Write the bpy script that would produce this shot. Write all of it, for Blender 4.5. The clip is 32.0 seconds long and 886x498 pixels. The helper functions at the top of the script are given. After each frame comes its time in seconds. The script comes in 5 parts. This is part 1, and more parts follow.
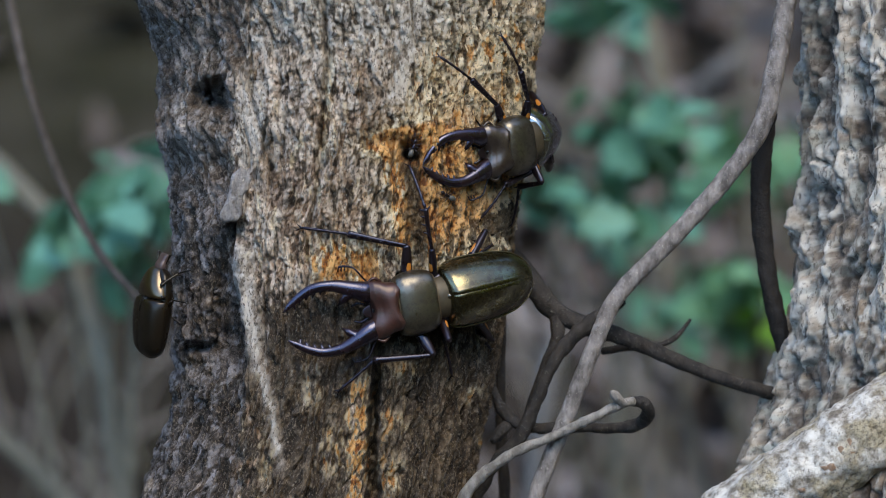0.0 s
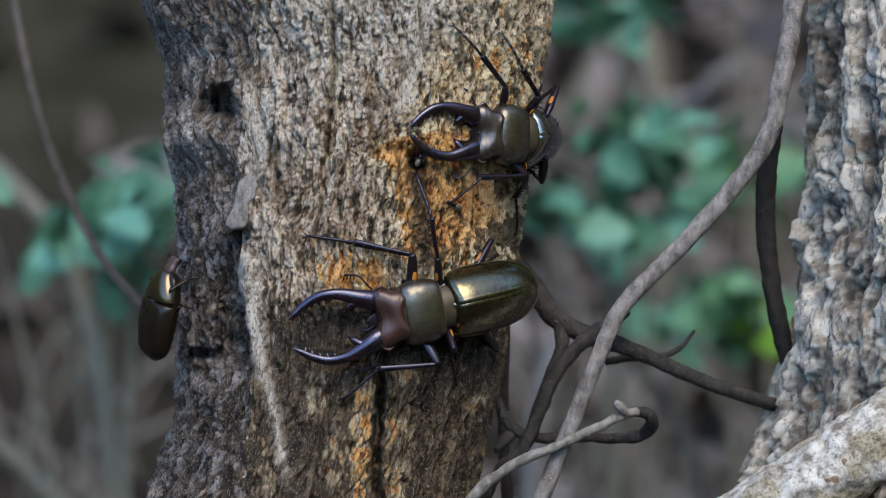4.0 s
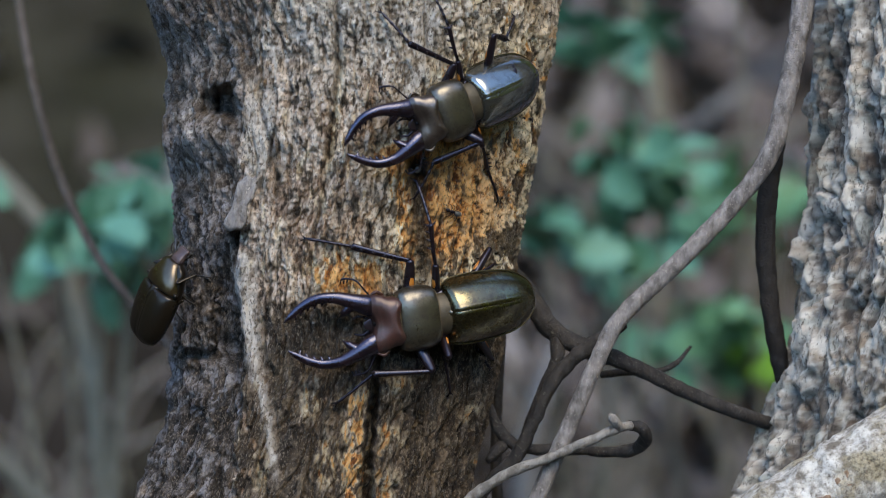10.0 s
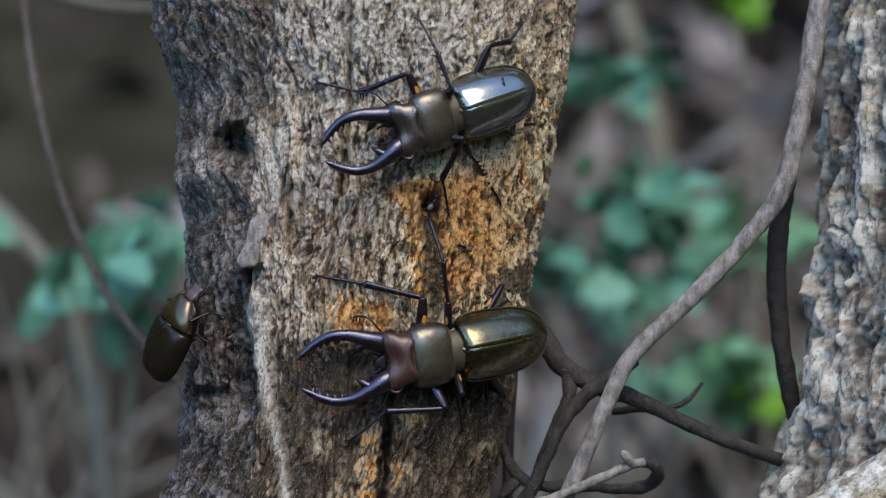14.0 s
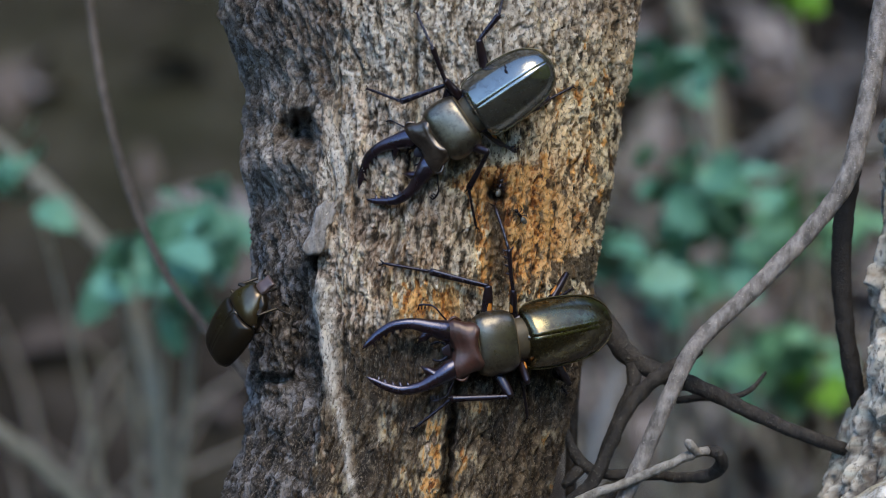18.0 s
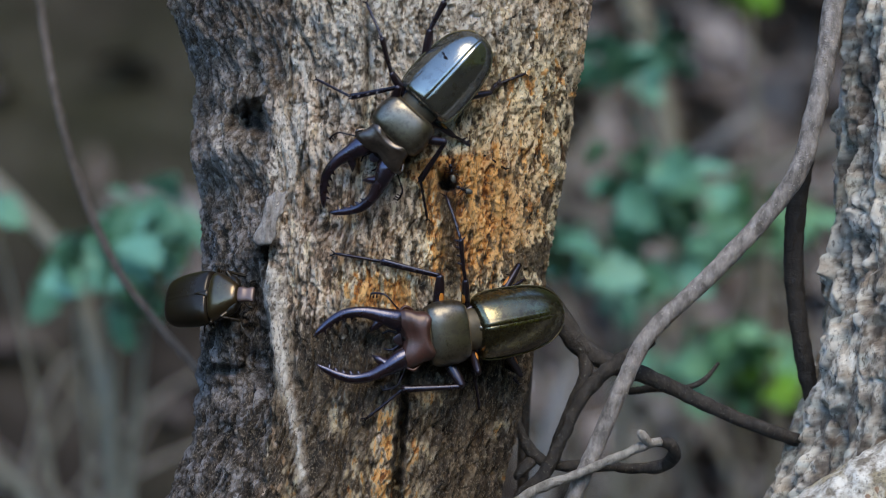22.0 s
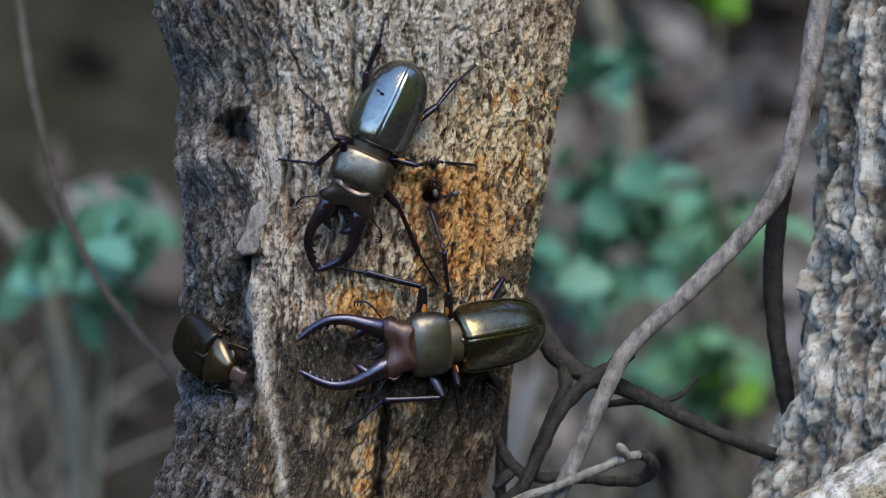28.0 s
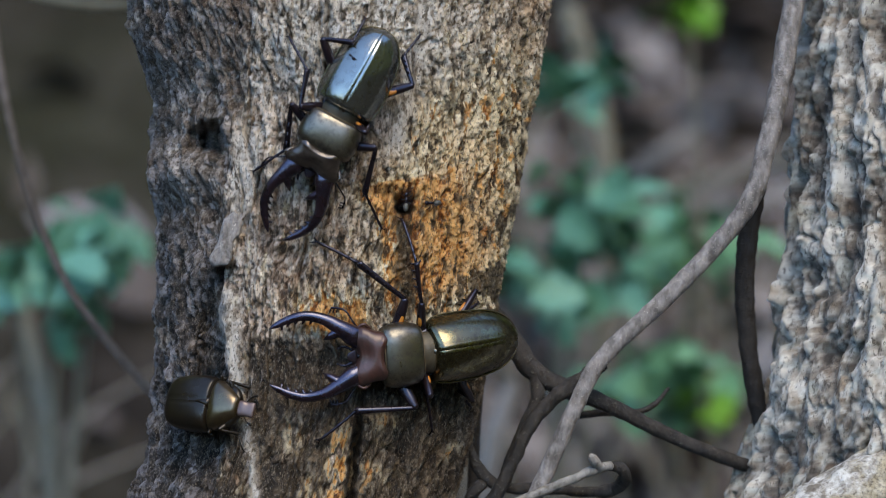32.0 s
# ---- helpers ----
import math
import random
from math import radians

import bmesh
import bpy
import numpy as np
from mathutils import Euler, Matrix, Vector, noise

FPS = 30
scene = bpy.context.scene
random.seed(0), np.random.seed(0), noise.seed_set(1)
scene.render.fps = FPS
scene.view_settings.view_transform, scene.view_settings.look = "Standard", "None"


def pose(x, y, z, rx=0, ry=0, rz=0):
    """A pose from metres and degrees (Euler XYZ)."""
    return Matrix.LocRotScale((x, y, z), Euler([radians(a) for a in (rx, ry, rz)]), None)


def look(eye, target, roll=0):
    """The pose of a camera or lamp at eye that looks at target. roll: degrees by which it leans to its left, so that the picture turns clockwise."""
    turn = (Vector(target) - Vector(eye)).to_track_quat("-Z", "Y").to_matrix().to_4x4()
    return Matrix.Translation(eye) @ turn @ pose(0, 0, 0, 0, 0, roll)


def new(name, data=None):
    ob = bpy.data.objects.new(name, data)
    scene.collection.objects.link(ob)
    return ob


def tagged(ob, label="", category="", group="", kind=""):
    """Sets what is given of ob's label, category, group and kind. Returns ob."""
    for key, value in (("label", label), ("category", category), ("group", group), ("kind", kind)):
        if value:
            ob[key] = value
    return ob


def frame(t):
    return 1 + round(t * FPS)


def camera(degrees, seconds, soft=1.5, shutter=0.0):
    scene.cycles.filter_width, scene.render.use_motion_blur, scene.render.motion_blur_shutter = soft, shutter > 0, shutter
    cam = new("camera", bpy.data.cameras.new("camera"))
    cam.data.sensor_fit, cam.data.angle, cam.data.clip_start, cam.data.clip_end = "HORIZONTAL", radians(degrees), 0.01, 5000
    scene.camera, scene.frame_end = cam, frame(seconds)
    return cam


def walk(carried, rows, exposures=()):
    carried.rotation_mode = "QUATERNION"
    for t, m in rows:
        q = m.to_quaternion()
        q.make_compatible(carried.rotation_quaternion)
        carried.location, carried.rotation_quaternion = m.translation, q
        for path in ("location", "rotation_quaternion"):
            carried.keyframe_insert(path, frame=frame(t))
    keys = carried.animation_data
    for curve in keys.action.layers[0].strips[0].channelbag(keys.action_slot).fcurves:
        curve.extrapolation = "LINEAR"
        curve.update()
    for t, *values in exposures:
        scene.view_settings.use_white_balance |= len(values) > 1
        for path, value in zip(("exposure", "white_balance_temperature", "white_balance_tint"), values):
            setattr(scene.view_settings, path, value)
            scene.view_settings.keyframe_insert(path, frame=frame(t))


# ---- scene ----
# Forest edge: two stag beetles and a chafer on an oak trunk that oozes sap.
# Board units: 0.15 mm each, u to the right, v downwards, on the plane y = 0 that touches the trunk's front.
D = 1.1189          # from the first eye to the trunk's front
ZC = 1.30           # height of the first eye
UNIT = 0.00015

cam = camera(12.0, 32.0, soft=0.5, shutter=0.4)
cam.data.dof.use_dof = True
cam.data.dof.focus_distance = 1.13
cam.data.dof.aperture_fstop = 12.5
PATH = [
    (0, (0.00000, -1.11890, 1.30000), (0.00000, 0.00110, 1.30000), 0.000),
    (0.5, (-0.00056, -1.12018, 1.30044), (-0.00058, -0.00019, 1.30189), 0.171),
    (1, (-0.00259, -1.12115, 1.30085), (-0.00395, -0.00115, 1.30114), 0.235),
    (1.5, (-0.00416, -1.12084, 1.29959), (-0.00118, -0.00084, 1.29862), 0.342),
    (2, (-0.00373, -1.12055, 1.30052), (0.00184, -0.00057, 1.30058), 0.362),
    (2.5, (-0.00358, -1.12095, 1.30060), (0.00273, -0.00097, 1.30200), 0.390),
    (3, (-0.00395, -1.12155, 1.30157), (0.00396, -0.00158, 1.30205), 0.323),
    (3.5, (-0.00551, -1.12094, 1.30129), (-0.00112, -0.00095, 1.30303), 0.458),
    (5.5, (-0.00542, -1.11984, 1.29973), (-0.00027, 0.00014, 1.30066), 0.614),
    (6, (-0.00665, -1.12023, 1.29955), (-0.00099, -0.00024, 1.30255), 0.847),
    (6.5, (-0.00735, -1.11940, 1.29858), (-0.00108, 0.00058, 1.30261), 0.938),
    (7, (-0.00786, -1.11895, 1.29748), (-0.00090, 0.00102, 1.30320), 1.002),
    (7.5, (-0.00715, -1.11792, 1.29566), (0.00240, 0.00202, 1.30305), 1.126),
    (8, (-0.00718, -1.11742, 1.29595), (0.00227, 0.00252, 1.30314), 1.110),
    (8.5, (-0.00579, -1.11720, 1.29442), (0.00332, 0.00273, 1.30175), 1.126),
    (9, (-0.00566, -1.11706, 1.29566), (0.00459, 0.00288, 1.30118), 1.254),
    (9.5, (-0.00570, -1.11701, 1.29403), (0.00076, 0.00295, 1.30231), 2.062),
    (10, (-0.00575, -1.11549, 1.29368), (-0.00109, 0.00445, 1.30429), 2.195),
    (10.5, (-0.00721, -1.11589, 1.29146), (-0.00099, 0.00389, 1.31250), 2.320),
    (11, (-0.00647, -1.11585, 1.29213), (-0.00062, 0.00401, 1.30893), 2.222),
    (11.5, (-0.00658, -1.11547, 1.29198), (0.00293, 0.00439, 1.30739), 2.250),
    (12, (-0.00569, -1.11494, 1.29144), (0.00548, 0.00489, 1.30707), 2.077),
    (12.5, (-0.00651, -1.11583, 1.29158), (0.00386, 0.00396, 1.31033), 2.196),
    (13, (-0.00842, -1.11676, 1.29336), (-0.00062, 0.00305, 1.31249), 2.238),
    (13.5, (-0.01093, -1.11713, 1.29303), (-0.00368, 0.00269, 1.31202), 2.060),
    (14, (-0.01182, -1.11712, 1.29274), (-0.00478, 0.00266, 1.31405), 2.074),
    (14.5, (-0.01208, -1.11746, 1.29217), (-0.00937, 0.00233, 1.31366), 2.048),
    (15, (-0.01276, -1.11859, 1.29329), (-0.01267, 0.00119, 1.31555), 2.057),
    (15.5, (-0.01334, -1.11808, 1.29381), (-0.01515, 0.00172, 1.31491), 2.100),
    (17.5, (-0.01629, -1.11997, 1.29294), (-0.02348, -0.00018, 1.31311), 2.320),
    (18, (-0.01659, -1.11840, 1.29266), (-0.02207, 0.00145, 1.31011), 2.336),
    (18.5, (-0.01703, -1.11809, 1.29204), (-0.02021, 0.00174, 1.31154), 2.355),
    (19, (-0.01771, -1.11755, 1.29207), (-0.01685, 0.00223, 1.31398), 2.439),
    (19.5, (-0.01884, -1.11751, 1.29115), (-0.01363, 0.00228, 1.31212), 2.311),
    (20, (-0.01729, -1.11629, 1.29060), (-0.01033, 0.00354, 1.30853), 2.174),
    (20.5, (-0.01589, -1.11594, 1.29054), (-0.00748, 0.00386, 1.30997), 2.182),
    (21, (-0.01597, -1.11493, 1.28991), (-0.00755, 0.00488, 1.30907), 2.222),
    (21.5, (-0.01629, -1.11442, 1.28866), (-0.00867, 0.00539, 1.30787), 2.236),
    (22, (-0.01641, -1.11394, 1.28794), (-0.00908, 0.00585, 1.30807), 2.263),
    (22.5, (-0.01678, -1.11361, 1.28757), (-0.00681, 0.00609, 1.31161), 2.445),
    (23, (-0.01580, -1.11443, 1.28797), (-0.00580, 0.00528, 1.31111), 2.434),
    (23.5, (-0.01619, -1.11549, 1.28862), (-0.00849, 0.00426, 1.31092), 2.492),
    (24, (-0.01793, -1.11620, 1.28965), (-0.01028, 0.00360, 1.30956), 2.573),
    (24.5, (-0.02016, -1.11692, 1.29067), (-0.01199, 0.00291, 1.30864), 2.727),
    (25, (-0.02215, -1.11793, 1.29080), (-0.01211, 0.00189, 1.30839), 2.765),
    (25.5, (-0.02433, -1.11593, 1.29072), (-0.00960, 0.00388, 1.30452), 2.887),
    (26, (-0.02506, -1.11561, 1.29015), (-0.00645, 0.00408, 1.30936), 2.859),
    (26.5, (-0.02481, -1.11691, 1.29256), (-0.00365, 0.00269, 1.31349), 2.806),
    (28.5, (-0.02925, -1.11876, 1.29439), (-0.00526, 0.00086, 1.31125), 2.944),
    (29, (-0.02932, -1.12056, 1.29500), (-0.00518, -0.00100, 1.31474), 2.858),
    (29.5, (-0.02985, -1.12100, 1.29485), (-0.00503, -0.00145, 1.31450), 2.906),
    (30, (-0.03146, -1.11954, 1.29515), (-0.00429, -0.00004, 1.31449), 3.093),
    (30.5, (-0.03001, -1.11915, 1.29371), (-0.00224, 0.00031, 1.31459), 2.927),
    (31, (-0.03026, -1.11866, 1.29392), (0.00025, 0.00073, 1.31478), 3.000),
    (31.5, (-0.02934, -1.11911, 1.29313), (0.00154, 0.00022, 1.31620), 2.914),
    (32, (-0.02783, -1.12043, 1.29144), (0.00234, -0.00108, 1.31470), 2.937),
]
walk(cam, [(t, look(eye, target, roll)) for t, eye, target, roll in PATH], exposures=[(0.0, 2.24, 8000, 9), (32.0, 2.24, 8000, 9)])

# ---- light: soft daylight from a pale sky, filtered by the wood ----
SUN_UP, SUN_ROUND = radians(46), radians(170)
world = bpy.data.worlds.new("sky")
scene.world = world
world.use_nodes = True
wn = world.node_tree.nodes
sky = wn.new("ShaderNodeTexSky")
sky.sky_type, sky.sun_disc = "NISHITA", False
sky.sun_elevation, sky.sun_rotation = SUN_UP, SUN_ROUND
sky.ozone_density, sky.dust_density, sky.altitude = 8.0, 0.0, 1200.0
world.node_tree.links.new(sky.outputs[0], wn["Background"].inputs[0])
wn["Background"].inputs[1].default_value = 0.15
sun_data = bpy.data.lights.new("sun", "SUN")
sun_data.energy, sun_data.angle, sun_data.color = 0.8, radians(36), (1.0, 0.90, 0.72)
sun = new("sun", sun_data)
sun_dir = Vector((math.sin(SUN_ROUND) * math.cos(SUN_UP), math.cos(SUN_ROUND) * math.cos(SUN_UP), math.sin(SUN_UP)))
sun.matrix_world = look(sun_dir * 20, (0, 0, 0))


# ---- small tools ----
def board(u, v, y=0.0):
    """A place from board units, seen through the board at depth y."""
    k = UNIT * (1 + y / D)
    return Vector(((u - 784) * k, y, ZC - (v - 441) * k))


def lerp(x, xs, ys):
    return np.interp(x, xs, ys)


def lattice(i, j, seed):
    n = (i.astype(np.int64) * 374761393 + j.astype(np.int64) * 668265263 + seed * 974634777) & 0x7FFFFFFF
    n = ((n ^ (n >> 13)) * 1274126177) & 0x7FFFFFFF
    n = ((n ^ (n >> 16)) * 2246822519) & 0x7FFFFFFF
    return ((n ^ (n >> 15)) & 0xFFFF) / 65535.0


def grain(x, y, seed=0):
    """Smooth noise on a plane, -1 to 1."""
    i, j = np.floor(x), np.floor(y)
    fx, fy = x - i, y - j
    total = 0
    sx, sy = fx * fx * fx * (fx * (fx * 6 - 15) + 10), fy * fy * fy * (fy * (fy * 6 - 15) + 10)
    for a in (0, 1):
        for b in (0, 1):
            angle = lattice(i + a, j + b, seed) * 6.2832
            dot = np.cos(angle) * (fx - a) + np.sin(angle) * (fy - b)
            total = total + dot * (sx if a else 1 - sx) * (sy if b else 1 - sy)
    return total * 1.5


def fractal(x, y, seed=0, octaves=4):
    total, size = 0, 1.0
    for k in range(octaves):
        total = total + grain(x * 2**k, y * 2**k, seed + k * 17) * size
        size *= 0.5
    return total


def flakes(x, y, seed=0):
    """Distance to the nearest flake border, each flake's own number from 0 to 1, and its tilt, lifted towards the lower edge."""
    i, j = np.floor(x), np.floor(y)
    f1, f2 = np.full(x.shape, 9.0), np.full(x.shape, 9.0)
    own, tilt = np.zeros(x.shape), np.zeros(x.shape)
    for a in (-1, 0, 1):
        for b in (-1, 0, 1):
            dx = x - (i + a + 0.1 + 0.8 * lattice(i + a, j + b, seed))
            dy = y - (j + b + 0.1 + 0.8 * lattice(i + a, j + b, seed + 5))
            d = np.hypot(dx, dy)
            nearer = d < f1
            f2 = np.where(nearer, f1, np.minimum(f2, d))
            turn = lattice(i + a, j + b, seed + 13) * 6.2832
            own = np.where(nearer, lattice(i + a, j + b, seed + 9), own)
            tilt = np.where(nearer, np.cos(turn) * dx + (np.sin(turn) - 0.4) * dy, tilt)
            f1 = np.where(nearer, d, f1)
    return f2 - f1, own, tilt


def bell(u, v, cu, cv, ru, rv, power=2):
    return np.exp(-(np.abs((u - cu) / ru) ** power + np.abs((v - cv) / rv) ** power))


def step(x, a, b):
    t = np.clip((x - a) / (b - a), 0, 1)
    return t * t * (3 - 2 * t)


def mesh_of(name, verts, faces, smooth=True):
    me = bpy.data.meshes.new(name)
    me.from_pydata([tuple(v) for v in verts], [], faces)
    me.update()
    if smooth:
        me.polygons.foreach_set("use_smooth", [True] * len(me.polygons))
    return me


def grid_faces(rows, cols, closed=False):
    faces = []
    for r in range(rows - 1):
        for c in range(cols if closed else cols - 1):
            d = (c + 1) % cols
            faces.append((r * cols + c, r * cols + d, (r + 1) * cols + d, (r + 1) * cols + c))
    return faces


def fast_grid(name, places, closed=False):
    """A smooth mesh from an array of rows x columns x 3."""
    rows, cols = places.shape[:2]
    r, c = np.meshgrid(np.arange(rows - 1), np.arange(cols if closed else cols - 1), indexing="ij")
    d = (c + 1) % cols
    quads = np.stack([r * cols + c, r * cols + d, (r + 1) * cols + d, (r + 1) * cols + c], -1).reshape(-1, 4)
    me = bpy.data.meshes.new(name)
    me.vertices.add(rows * cols)
    me.vertices.foreach_set("co", places.reshape(-1).astype(np.float32))
    me.loops.add(quads.size)
    me.loops.foreach_set("vertex_index", quads.reshape(-1).astype(np.int32))
    me.polygons.add(len(quads))
    me.polygons.foreach_set("loop_start", np.arange(0, quads.size, 4, dtype=np.int32))
    me.polygons.foreach_set("use_smooth", np.ones(len(quads), dtype=bool))
    me.update(calc_edges=True)
    return me


def put_tone(me, tone, name="flake"):
    me.attributes.new(name, "FLOAT", "POINT").data.foreach_set("value", tone.reshape(-1).astype(np.float32))


def put_masks(me, *layers):
    attr = me.attributes.new("masks", "FLOAT_COLOR", "POINT")
    full = list(layers) + [np.zeros_like(layers[0])] * (4 - len(layers))
    attr.data.foreach_set("color", np.stack(full, -1).reshape(-1).astype(np.float32))


def part(name, me, material, parent=None, label=""):
    ob = new(name, me)
    if material is not None:
        me.materials.clear()
        me.materials.append(material)
    ob.parent = parent
    return tagged(ob, label)


def thing(name, label, category, group="", m=None):
    ob = new(name)
    ob.empty_display_size = 0.01
    if m is not None:
        ob.matrix_basis = m
    return tagged(ob, label, category, group)


def spline(points, count):
    """A smooth line through points of any size, evenly stepped by their number."""
    p = np.array(points, float)
    p = np.vstack([2 * p[0] - p[1], p, 2 * p[-1] - p[-2]])
    out = []
    for s in np.linspace(0, len(points) - 1, count):
        k = min(int(s), len(points) - 2)
        f = s - k
        a, b, c, d = p[k : k + 4]
        out.append(0.5 * (2 * b + (c - a) * f + (2 * a - 5 * b + 4 * c - d) * f**2 + (3 * b - a - 3 * c + d) * f**3))
    return np.array(out)


def tube(name, line, radii, segs=12, rough=0.0, grainsize=0.004, seed=0, flat=1.0):
    """A tapered, closed tube along a line of places; rough is the uneven part of its radius."""
    line, radii = np.asarray(line, float), np.asarray(radii, float)
    n = len(line)
    way = np.gradient(line, axis=0)
    way /= np.linalg.norm(way, axis=1, keepdims=True) + 1e-12
    ref = np.array([0.0, -1.0, 0.0]) if abs(way[0][1]) < 0.9 else np.array([1.0, 0, 0])
    side = np.cross(way[0], ref)
    rings, run = [], 0.0
    for k in range(n):
        side = side - way[k] * (side @ way[k])
        side /= np.linalg.norm(side) + 1e-12
        up = np.cross(side, way[k])
        run += np.linalg.norm(line[k] - line[k - 1]) if k else 0
        a = np.linspace(-0.5 * np.pi, 1.5 * np.pi, segs, endpoint=False)
        wob = 1 + rough * fractal(np.full(segs, run / grainsize), np.abs(a - 0.5 * np.pi) * np.sign(np.cos(a)) * radii[k] / grainsize + 7.3, seed, 3) if rough else 1.0
        r = radii[k] * wob
        rings.append(line[k] + np.outer(np.cos(a) * r, side) + np.outer(np.sin(a) * r * flat, up))
    verts = np.concatenate(rings + [line[:1] - way[0] * radii[0] * 0.4, line[-1:] + way[-1] * radii[-1] * 0.6])
    faces = grid_faces(n, segs, True)
    a, b = n * segs, n * segs + 1
    faces += [(a, (c + 1) % segs, c) for c in range(segs)]
    faces += [(b, (n - 1) * segs + c, (n - 1) * segs + (c + 1) % segs) for c in range(segs)]
    return mesh_of(name, verts, faces)


def stem(name, points, radii, count=60, segs=14, rough=0.12, seed=0, grainsize=0.004):
    """A twig through board points (u, v, depth) with radii in board units."""
    line = np.array([board(*p) for p in spline(points, count)])
    depth = spline(points, count)[:, 2]
    r = lerp(np.linspace(0, 1, count), np.linspace(0, 1, len(radii)), radii) * UNIT * (1 + depth / D)
    return tube(name, line, r, segs, rough, grainsize, seed)


# ---- materials ----
class Paint:
    """Short hand for a node material."""

    def __init__(self, name):
        self.mat = bpy.data.materials.new(name)
        self.mat.use_nodes = True
        self.nodes, self.links = self.mat.node_tree.nodes, self.mat.node_tree.links
        self.shader = self.nodes["Principled BSDF"]
        self.coords = self.nodes.new("ShaderNodeTexCoord").outputs["Object"]

    def noise(self, scale, detail=4.0, rough=0.6, stretch=None, kind="ShaderNodeTexNoise"):
        n = self.nodes.new(kind)
        n.inputs["Scale"].default_value = scale
        if "Detail" in n.inputs:
            n.inputs["Detail"].default_value = detail
        if "Roughness" in n.inputs:
            n.inputs["Roughness"].default_value = rough
        source = self.coords
        if stretch:
            m = self.nodes.new("ShaderNodeMapping")
            m.inputs["Scale"].default_value = stretch
            self.links.new(source, m.inputs[0])
            source = m.outputs[0]
        self.links.new(source, n.inputs["Vector"])
        return n.outputs[0]

    def ramp(self, value, *stops):
        r = self.nodes.new("ShaderNodeValToRGB")
        while len(r.color_ramp.elements) < len(stops):
            r.color_ramp.elements.new(0.5)
        for el, (at, colour) in zip(r.color_ramp.elements, stops):
            el.position = at
            el.color = (*colour, 1) if len(colour) == 3 else colour
        self.links.new(value, r.inputs[0])
        return r.outputs[0]

    def mix(self, factor, a, b, kind="MIX"):
        m = self.nodes.new("ShaderNodeMix")
        m.data_type, m.blend_type = "RGBA", kind
        for slot, value in ((m.inputs[0], factor), (m.inputs[6], a), (m.inputs[7], b)):
            if isinstance(value, (int, float)):
                slot.default_value = value
            elif isinstance(value, tuple):
                slot.default_value = (*value, 1)
            else:
                self.links.new(value, slot)
        return m.outputs[2]

    def math(self, kind, a, b=0.0):
        m = self.nodes.new("ShaderNodeMath")
        m.operation, m.use_clamp = kind, False
        for slot, value in ((m.inputs[0], a), (m.inputs[1], b)):
            if isinstance(value, (int, float)):
                slot.default_value = value
            else:
                self.links.new(value, slot)
        return m.outputs[0]

    def masks(self):
        a = self.nodes.new("ShaderNodeAttribute")
        a.attribute_name = "masks"
        s = self.nodes.new("ShaderNodeSeparateColor")
        self.links.new(a.outputs["Color"], s.inputs[0])
        return s.outputs[0], s.outputs[1], s.outputs[2], a.outputs["Alpha"]

    def chance(self):
        return self.nodes.new("ShaderNodeObjectInfo").outputs["Random"]

    def set(self, **values):
        for key, value in values.items():
            slot = self.shader.inputs[key.replace("_", " ")]
            if isinstance(value, (int, float)):
                slot.default_value = value
            elif isinstance(value, tuple):
                slot.default_value = (*value, 1)
            else:
                self.links.new(value, slot)
        return self

    def bump(self, height, strength=0.5, distance=0.001):
        b = self.nodes.new("ShaderNodeBump")
        b.inputs["Strength"].default_value, b.inputs["Distance"].default_value = strength, distance
        self.links.new(height, b.inputs["Height"])
        self.links.new(b.outputs[0], self.shader.inputs["Normal"])
        return self


